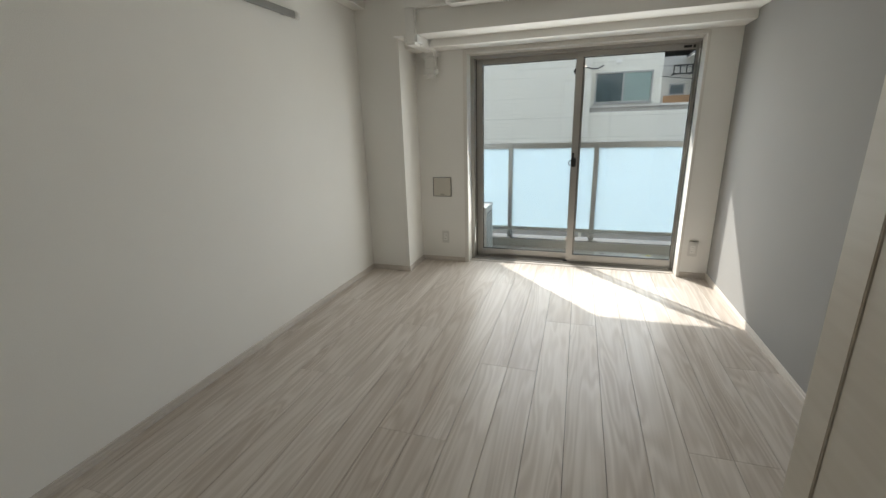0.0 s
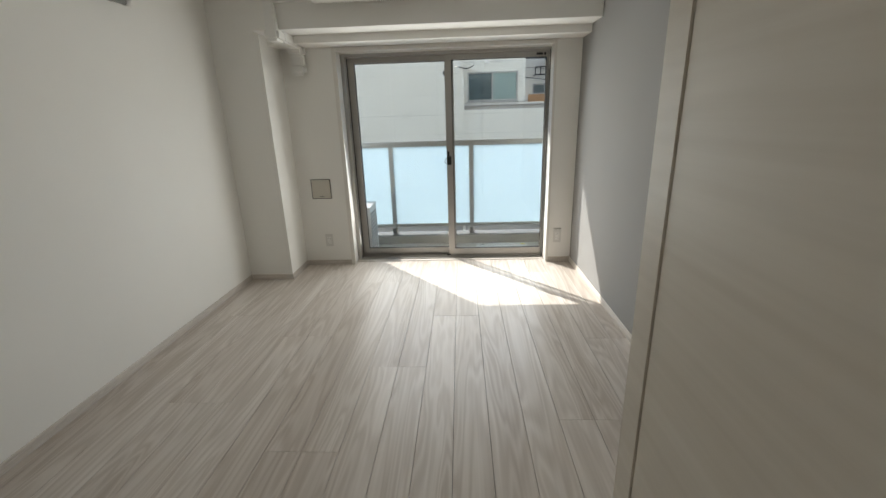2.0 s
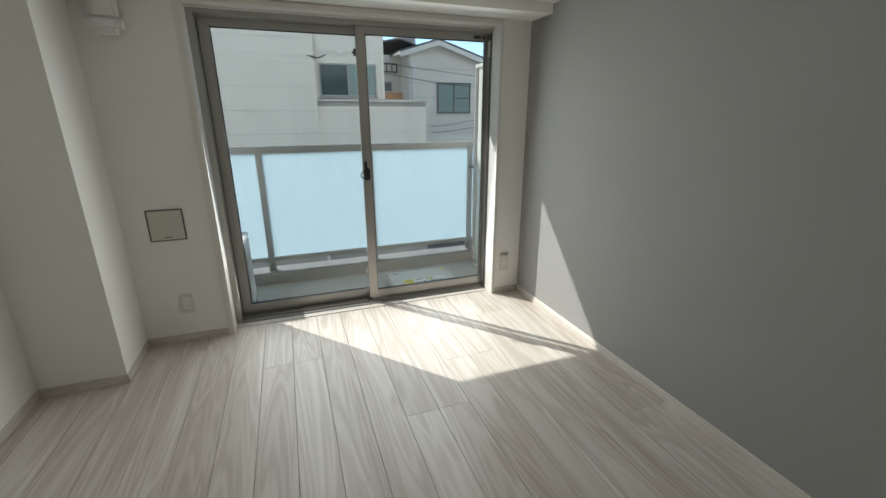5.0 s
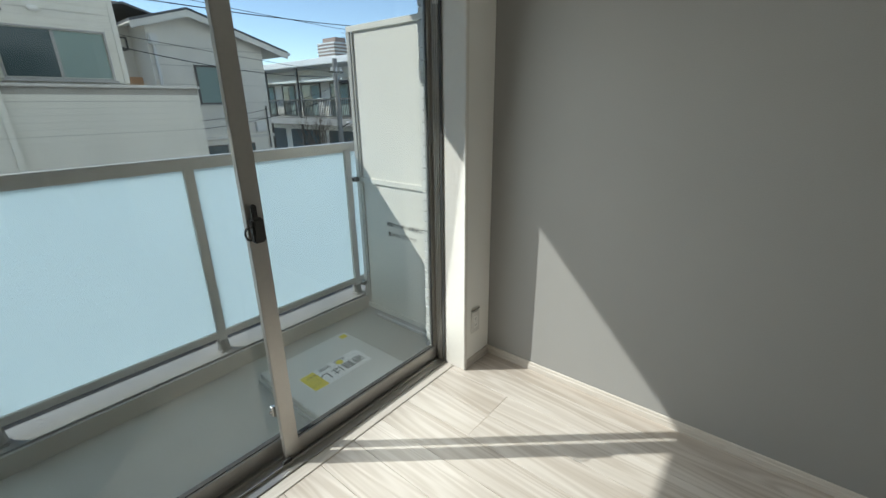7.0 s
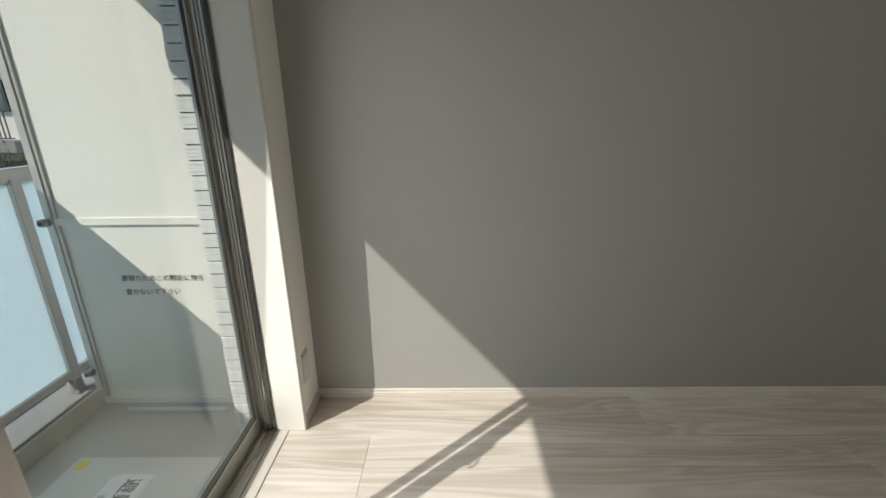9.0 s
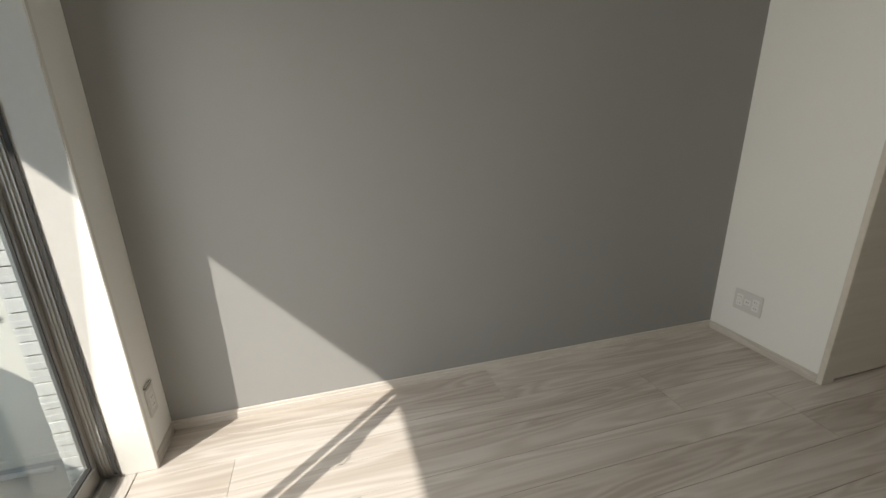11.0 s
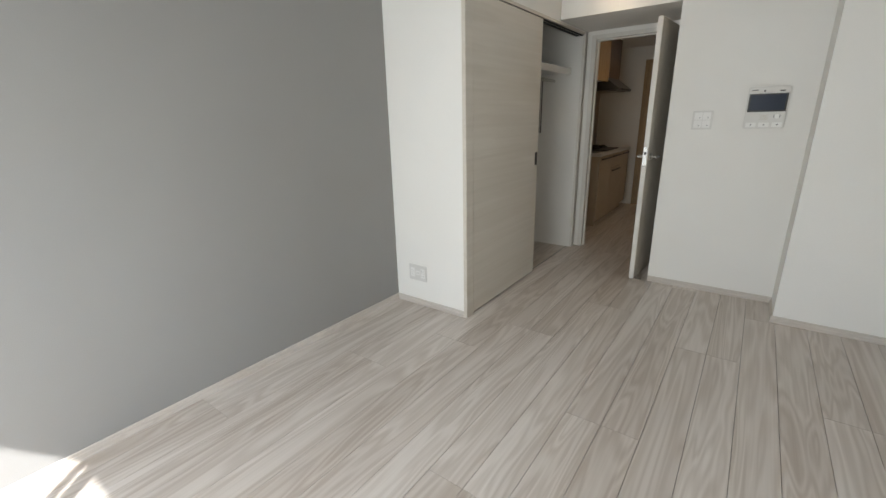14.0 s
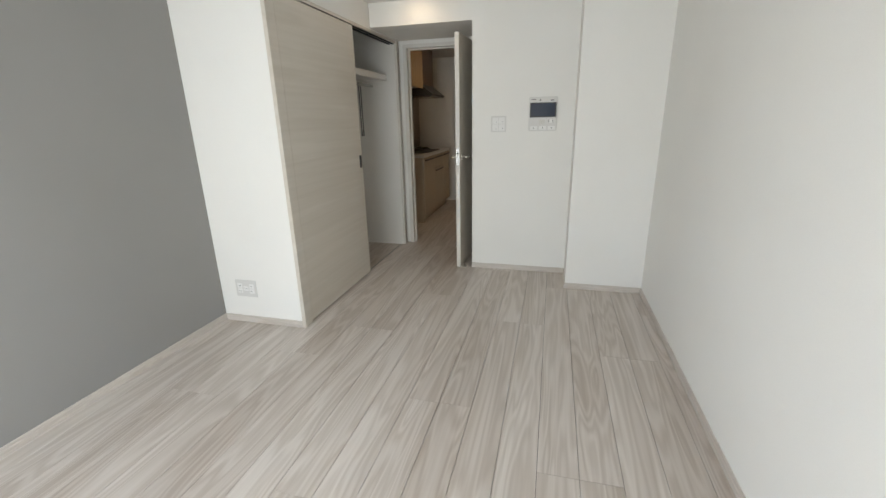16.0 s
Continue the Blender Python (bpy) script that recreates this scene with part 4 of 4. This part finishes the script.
loop = [Vector((-0.99 + 0.32 * i / 12, NY - 0.14, 2.43 - 0.05 * math.sin(math.pi * i / 12) + 0.03 * i / 12)) for i in range(13)]
cable("overhead_cable", loop, 0.012, "black cable loop on the house wall")

# gabled house
gh = thing("gabled_house", (3.2, 13, GZ), "cream rendered house with a dark gabled roof", "house")
HY, AX, AZ, SL = 11.5, 3.34, 3.58, 0.305
EL, ER = 2.05, 5.98
wall_pts = [(2.4, GZ), (5.30, GZ), (5.30, AZ - 0.06 - SL * (5.30 - AX)), (AX, AZ - 0.06), (2.4, AZ - 0.06 - SL * (AX - 2.4))]
part("wall", prism(bmesh.new(), wall_pts, 1, HY, HY + 6), M_CREAMWALL, gh)
part("roof", prism(bmesh.new(), [(EL, AZ - SL * (AX - EL)), (AX, AZ), (ER, AZ - SL * (ER - AX)), (ER, AZ - SL * (ER - AX) + 0.055), (AX, AZ + 0.055), (EL, AZ - SL * (AX - EL) + 0.055)], 1, HY - 0.28, HY + 6.3), M_ROOF, gh, "dark roof")
part("bargeboard", prism(bmesh.new(), [(EL, AZ - SL * (AX - EL) - 0.15), (AX, AZ - 0.15), (ER, AZ - SL * (ER - AX) - 0.15), (ER, AZ - SL * (ER - AX)), (AX, AZ), (EL, AZ - SL * (AX - EL))], 1, HY - 0.27, HY - 0.23), M_PART, gh)
part("soffit", prism(bmesh.new(), [(EL, AZ - SL * (AX - EL) - 0.03), (AX, AZ - 0.03), (ER, AZ - SL * (ER - AX) - 0.03), (ER, AZ - SL * (ER - AX) - 0.002), (AX, AZ - 0.002), (EL, AZ - SL * (AX - EL) - 0.002)], 1, HY - 0.23, HY + 6.2), M_PART, gh, "pale soffit")
for z in (0.95, 1.40, 1.85, 2.30, 2.75):
    part("siding_joint", B((2.4, min(5.30, AX + (AZ - 0.1 - z) / SL), HY - 0.004, HY + 0.01, z, z + 0.012)), M_GROOVE, gh)
gw = house_window(gh, 3.36, 4.58, 1.36, 2.34, HY, bars=M_STEEL, curtain=1)
part("glazing_bar", B((4.0, 4.54, HY - 0.024, HY - 0.006, 1.83, 1.865)), M_STEEL, gw)
part("grey_band", B((2.05, 5.34, HY - 0.05, HY + 0.2, 0.42, 0.50)), M_RAIL, gh)
for x in (3.35, 4.15):
    w2 = part("small_window", B((x, x + 0.5, HY - 0.02, HY + 0.01, -0.15, 0.24)), M_NGLASS, gh)
    part("frame", ring(x - 0.03, x + 0.53, HY - 0.03, HY + 0.005, -0.18, 0.27, 0.03), M_STEEL, w2)
dp = part("downpipe", C((2.52, HY - 0.06, GZ), (2.52, HY - 0.06, 2.75), 0.035, seg=10), M_PAPER, gh)
part("hopper", B((2.42, 2.60, HY - 0.16, HY - 0.02, 2.75, 2.98), bev=0.02), M_PAPER, dp)
part("gutter", B((ER - 0.02, ER + 0.09, HY - 0.28, HY + 6.3, AZ - SL * (ER - AX) - 0.06, AZ - SL * (ER - AX) + 0.02), bev=0.01), M_PAPER, gh)
mb = part("meter_box", B((4.78, 5.06, HY - 0.12, HY, 0.58, 0.86), bev=0.01), M_PAPER, gh)
part("conduit", C((5.18, HY - 0.04, 0.1), (5.18, HY - 0.04, 1.3), 0.02, seg=8), M_STEEL, gh)

# house behind, with a balcony rack
bh = thing("rear_house", (1.5, 15, GZ), "cream house behind with a small dark roof", "house")
part("wall", B((-0.6, 3.3, 12.6, 18, GZ, 3.25)), M_CREAMWALL, bh)
part("roof", prism(bmesh.new(), [(-1.0, 3.05), (2.35, 3.72), (3.6, 3.36), (3.6, 3.41), (2.35, 3.77), (-1.0, 3.10)], 1, 12.4, 18.3), M_ROOF, bh)
part("block", B((0.3, 1.15, 12.0, 13.5, 3.0, 3.95)), M_SIDING, bh)
rk = part("laundry_bracket", B((1.64, 1.68, 12.2, 12.6, 2.66, 2.70), (2.16, 2.20, 12.2, 12.6, 2.66, 2.70), (1.64, 2.20, 12.2, 12.24, 2.66, 2.70), (1.64, 2.20, 12.2, 12.23, 2.91, 2.95), (1.64, 1.67, 12.2, 12.23, 2.66, 2.95), (2.16, 2.20, 12.2, 12.23, 2.66, 2.95), (1.82, 1.85, 12.2, 12.23, 2.66, 2.95), (2.0, 2.03, 12.2, 12.23, 2.66, 2.95)), M_BLACK, bh)
wd = part("window", B((1.66, 2.06, 12.57, 12.61, 2.09, 2.38)), M_NGLASS, bh)
part("frame", ring(1.63, 2.09, 12.55, 12.60, 2.06, 2.41, 0.04), M_ALUW, wd)
M_TERRA = mat("terracotta_panel", (0.52, 0.30, 0.16), 0.7, var=0.1)
part("screen_panel", B((1.45, 2.75, 12.35, 12.4, 1.75, 2.04)), M_TERRA, bh, "terracotta balcony panel")
part("lantern", B((2.42, 2.52, 12.45, 12.6, 2.34, 2.50), bev=0.02), M_BLACK, bh)

# old house with a long balcony, its front turned to the lane
oh = thing("balcony_house", (12, 16.5, GZ), "old cream house with a flat roof and railed balcony", "house")
OX = 10.4
part("wall", B((OX + 1.0, OX + 7, 11.5, 25.0, GZ, 2.95)), M_CREAMWALL, oh)
part("roof", B((OX - 0.25, OX + 7.3, 11.2, 25.3, 2.95, 3.22), bev=0.03), M_PAPER, oh, "white flat roof edge")
part("lower_eave", B((OX + 0.15, OX + 1.0, 14.6, 24.6, 2.32, 2.42)), M_RAIL, oh)
part("balcony_slab", B((OX - 0.1, OX + 1.0, 11.5, 25.0, 0.42, 0.72)), M_CONC, oh)
rr = part("balcony_rail", B((OX - 0.08, OX - 0.03, 11.5, 25.0, 1.52, 1.58), (OX - 0.08, OX - 0.03, 11.5, 25.0, 0.78, 0.82)), M_STEEL, oh)
bm = bmesh.new()
for i in range(105):
    y = 11.6 + i * 0.127
    box(bm, OX - 0.07, OX - 0.045, y, y + 0.028, 0.82, 1.52)
tagged(part("balusters", bm, M_STEEL, rr), kind="stuff")
for y0, y1, z0, z1 in ((12.4, 14.3, 1.55, 2.42), (15.2, 16.6, 0.75, 2.3), (17.4, 19.0, 0.75, 2.3), (19.6, 20.8, 0.75, 2.3), (21.6, 23.6, 0.75, 2.3)):
    w3 = part("window", B((OX + 0.96, OX + 1.02, y0, y1, z0, z1)), M_NGLASS, oh)
    part("frame", B((OX + 0.94, OX + 1.0, y0, y0 + 0.06, z0, z1), (OX + 0.94, OX + 1.0, y1 - 0.06, y1, z0, z1), (OX + 0.94, OX + 1.0, y0 + 0.06, y1 - 0.06, z1 - 0.06, z1), (OX + 0.94, OX + 1.0, y0 + 0.06, y1 - 0.06, z0, z0 + 0.06), (OX + 0.95, OX + 1.0, (y0 + y1) / 2 - 0.03, (y0 + y1) / 2 + 0.03, z0 + 0.06, z1 - 0.06)), M_STEEL, w3)
    part("blind", B((OX + 0.955, OX + 0.965, y0 + 0.1, (y0 + y1) / 2 - 0.1, z0 + 0.1, z1 - 0.1)), M_CURT, w3)
for y in (12.2, 14.9, 17.8, 20.6):
    part("post", B((OX + 0.0, OX + 0.09, y, y + 0.09, GZ, 2.95)), M_STEEL, oh)
for y0, y1 in ((11.8, 13.8), (14.4, 17.0), (17.8, 20.4), (21.0, 24.2)):
    part("ground_window", B((OX + 0.97, OX + 1.01, y0, y1, -1.8, 0.1)), M_NGLASS, oh)
part("hung_cloth", B((OX - 0.02, OX + 0.0, 15.8, 16.3, 0.8, 1.6), bev=0.004), M_PAPER, oh, "white cloth on the balcony")

up = thing("utility_pole", (7.5, 11, GZ), "slim grey concrete utility pole with fittings", "utility pole")
part("shaft", C((7.5, 11, GZ), (7.5, 11, 2.72), 0.10, 0.075, seg=14), M_CONC, up)
part("cross_arm", B((7.25, 7.75, 10.93, 10.99, 2.28, 2.34)), M_STEEL, up)
for dx in (-0.18, 0.0, 0.18):
    part("insulator", C((7.5 + dx, 10.94, 2.34), (7.5 + dx, 10.94, 2.46), 0.04, 0.03, seg=10), M_PAPER, up)
part("closure", C((7.55, 10.86, 1.98), (7.85, 10.86, 2.02), 0.06, seg=12), M_BLACK, up)
lp = part("street_light_arm", C((7.5, 11, 0.55), (7.85, 10.9, 0.72), 0.025, seg=8), M_STEEL, up)
part("lamp_head", B((7.75, 8.25, 10.82, 10.98, 0.70, 0.77), bev=0.02), M_PAPER, lp)

# bare shrub by the pole, twigs branching at random
rng = random.Random(4)


def twigs(bm, base, d, ln, r, depth):
    tip = base + d * ln
    cyl(bm, base, tip, r, r * 0.6, seg=5)
    if depth:
        for _ in range(3):
            nd = (d + Vector((rng.uniform(-.7, .7), rng.uniform(-.7, .7), rng.uniform(-.3, .5)))).normalized()
            twigs(bm, base.lerp(tip, rng.uniform(0.55, 1.0)), nd, ln * rng.uniform(0.55, 0.8), r * 0.6, depth - 1)


M_BARK = mat("bark", (0.13, 0.10, 0.075), 0.9, bump=0.4, scale=60, var=0.2)
M_LEAF = mat("dry_leaf", (0.10, 0.11, 0.055), 0.7, var=0.3)
for i, (x, y, hgt) in enumerate(((7.2, 11.6, 1.5), (9.4, 11.4, 1.2))):
    tr = thing("bare_tree", (x, y, GZ), "small leafless tree with thin dark twigs", "tree", "bare trees")
    bm = bmesh.new()
    cyl(bm, (x, y, GZ), (x, y, -1.0), 0.07, 0.05, seg=8)
    part("trunk", bm, M_BARK, tr)
    bm = bmesh.new()
    for _ in range(5):
        twigs(bm, Vector((x, y, -1.02)), Vector((rng.uniform(-.4, .4), rng.uniform(-.4, .4), 1)).normalized(), hgt * 0.62, 0.025, 3)
    tagged(part("crown", bm, M_BARK, tr), kind="stuff")
    if i == 1:
        bm = bmesh.new()
        for _ in range(700):
            c = Vector((x + rng.gauss(0, .5), y + rng.gauss(0, .5), -0.25 + rng.gauss(0, .35)))
            q = Euler((rng.uniform(0, 6), rng.uniform(0, 6), 0)).to_matrix()
            vs = [bm.verts.new(c + q @ Vector(v)) for v in ((-.05, 0, 0), (0, -.02, .01), (.05, 0, 0), (0, .02, .01))]
            bm.faces.new(vs)
        tagged(part("leaves", bm, M_LEAF, tr), kind="stuff")

# tower block far off
tb = thing("tower_block", (110, 145, GZ), "tall far apartment tower with banded balconies", "tower")
M_TOWER = mat("tower_brick", (0.36, 0.27, 0.23), 0.8, var=0.08)
part("core", B((106.0, 113.6, 140, 150, GZ, 23.4)), M_TOWER, tb)
part("crown", B((107.6, 112.6, 141, 149, 23.4, 25.3), bev=0.2), M_TOWER, tb)
for i in range(22):
    part("balcony_band", B((105.8, 110.4, 139.4, 150.3, -1.2 + 1.15 * i, -0.68 + 1.15 * i)), M_PAPER, tb)
    part("balcony_band", B((110.9, 113.8, 139.6, 150.3, -1.2 + 1.15 * i, -0.75 + 1.15 * i)), M_PAPER, tb)
ft = thing("tower_block", (39, 146, GZ), "grey far apartment tower above the roofs", "tower")
part("core", B((36.6, 41.0, 140, 152, GZ, 25.9)), M_TOWER, ft)
part("crown", B((37.2, 40.2, 141, 151, 25.9, 27.0), bev=0.2), M_TOWER, ft)
for i in range(9):
    part("window_band", B((36.5, 41.1, 139.9, 152.1, 15.0 + 1.15 * i, 15.4 + 1.15 * i)), M_ALUW, ft)
an = thing("roof_aerial", (14.5, 19.0, 3.22), "thin rooftop television aerial", "aerial")
part("mast", C((14.5, 19.0, 3.22), (14.5, 19.0, 5.0), 0.02, seg=6), M_STEEL, an)
for z in (4.5, 4.75, 4.95):
    part("element", C((14.2, 19.0, z), (14.8, 19.0, z), 0.012, seg=6), M_STEEL, an)

# ---- tiles of the pier, floorboards ----
def chamfer_box(sx, sy, sz, c):
    """A small piece with a chamfered top, its middle at the origin of x and y and its top at z 0."""
    a, b = sx / 2, sy / 2
    v = [(-a, -b, -sz), (a, -b, -sz), (a, b, -sz), (-a, b, -sz), (-a, -b, -c), (a, -b, -c), (a, b, -c), (-a, b, -c),
         (-a + c, -b + c, 0), (a - c, -b + c, 0), (a - c, b - c, 0), (-a + c, b - c, 0)]
    f = [(0, 1, 5, 4), (1, 2, 6, 5), (2, 3, 7, 6), (3, 0, 4, 7), (4, 5, 9, 8), (5, 6, 10, 9), (6, 7, 11, 10), (7, 4, 8, 11), (8, 9, 10, 11)]
    me = bpy.data.meshes.new("piece")
    me.from_pydata(v, [], f)
    me.update()
    return me


tile_plain = chamfer_box(0.0500, 0.112, 0.010, 0.002)
tile_plain.materials.append(M_TILE)
rib = bmesh.new()
for i in range(4):
    box(rib, -0.0250 + 0.0126 * i, -0.0130 + 0.0126 * i, -0.056, 0.056, -0.010, -0.001 + 0.0015 * (i % 2))
tile_rib = bpy.data.meshes.new("ribbed_piece")
rib.to_mesh(tile_rib)
rib.free()
tile_rib.materials.append(M_TILE)
for i in range(46):
    o = new("tile", tile_rib if i % 3 else tile_plain)
    o.parent = pil
    o.matrix_basis = pose(-0.140 - 0.001 * (i * 7 % 3), 0.2735, BF + 0.035 + 0.0553 * i, 0, -90, 0)

fl = structure("floor", B((-2.88, 0.0, -7.6, 0.062, -0.0124, -0.0118)), M_SUB, "whitish ash-print floorboards laid along the room", "floor")
cache = {}


def plank(x0, x1, y0, y1):
    key = (round(x1 - x0, 4), round(y1 - y0, 4))
    if key not in cache:
        cache[key] = chamfer_box(key[0] - 0.0019, key[1] - 0.0009, 0.0115, 0.0006)
        cache[key].materials.append(M_PLANK)
    o = new("plank", cache[key])
    o.parent = fl
    o.location = ((x0 + x1) / 2, (y0 + y1) / 2, 0.0)


PW, LEN, FIRST = 0.15925, 1.90, -0.262
JOINT = (-1.46, -2.19, -0.75, -1.13, -1.76, -2.39, -1.41, -2.07, -1.10, -1.70)
for k, j in enumerate(JOINT):
    cuts = [round(j + LEN * n, 3) for n in range(-5, 3)]
    for half in (0, 1):
        xb = FIRST + 2 * PW * (1 - k) - PW * half
        xa = max(xb - PW, XW)
        xb = min(xb, 0.0)
        if xb - xa < 0.01:
            continue
        lo, hi = (-7.6 if xb > -1.75 else -4.5), 0.062
        ys = [lo] + [c for c in cuts if lo + 0.05 < c < hi - 0.05] + [hi]
        for a, b in zip(ys, ys[1:]):
            plank(xa, xb, a, b)
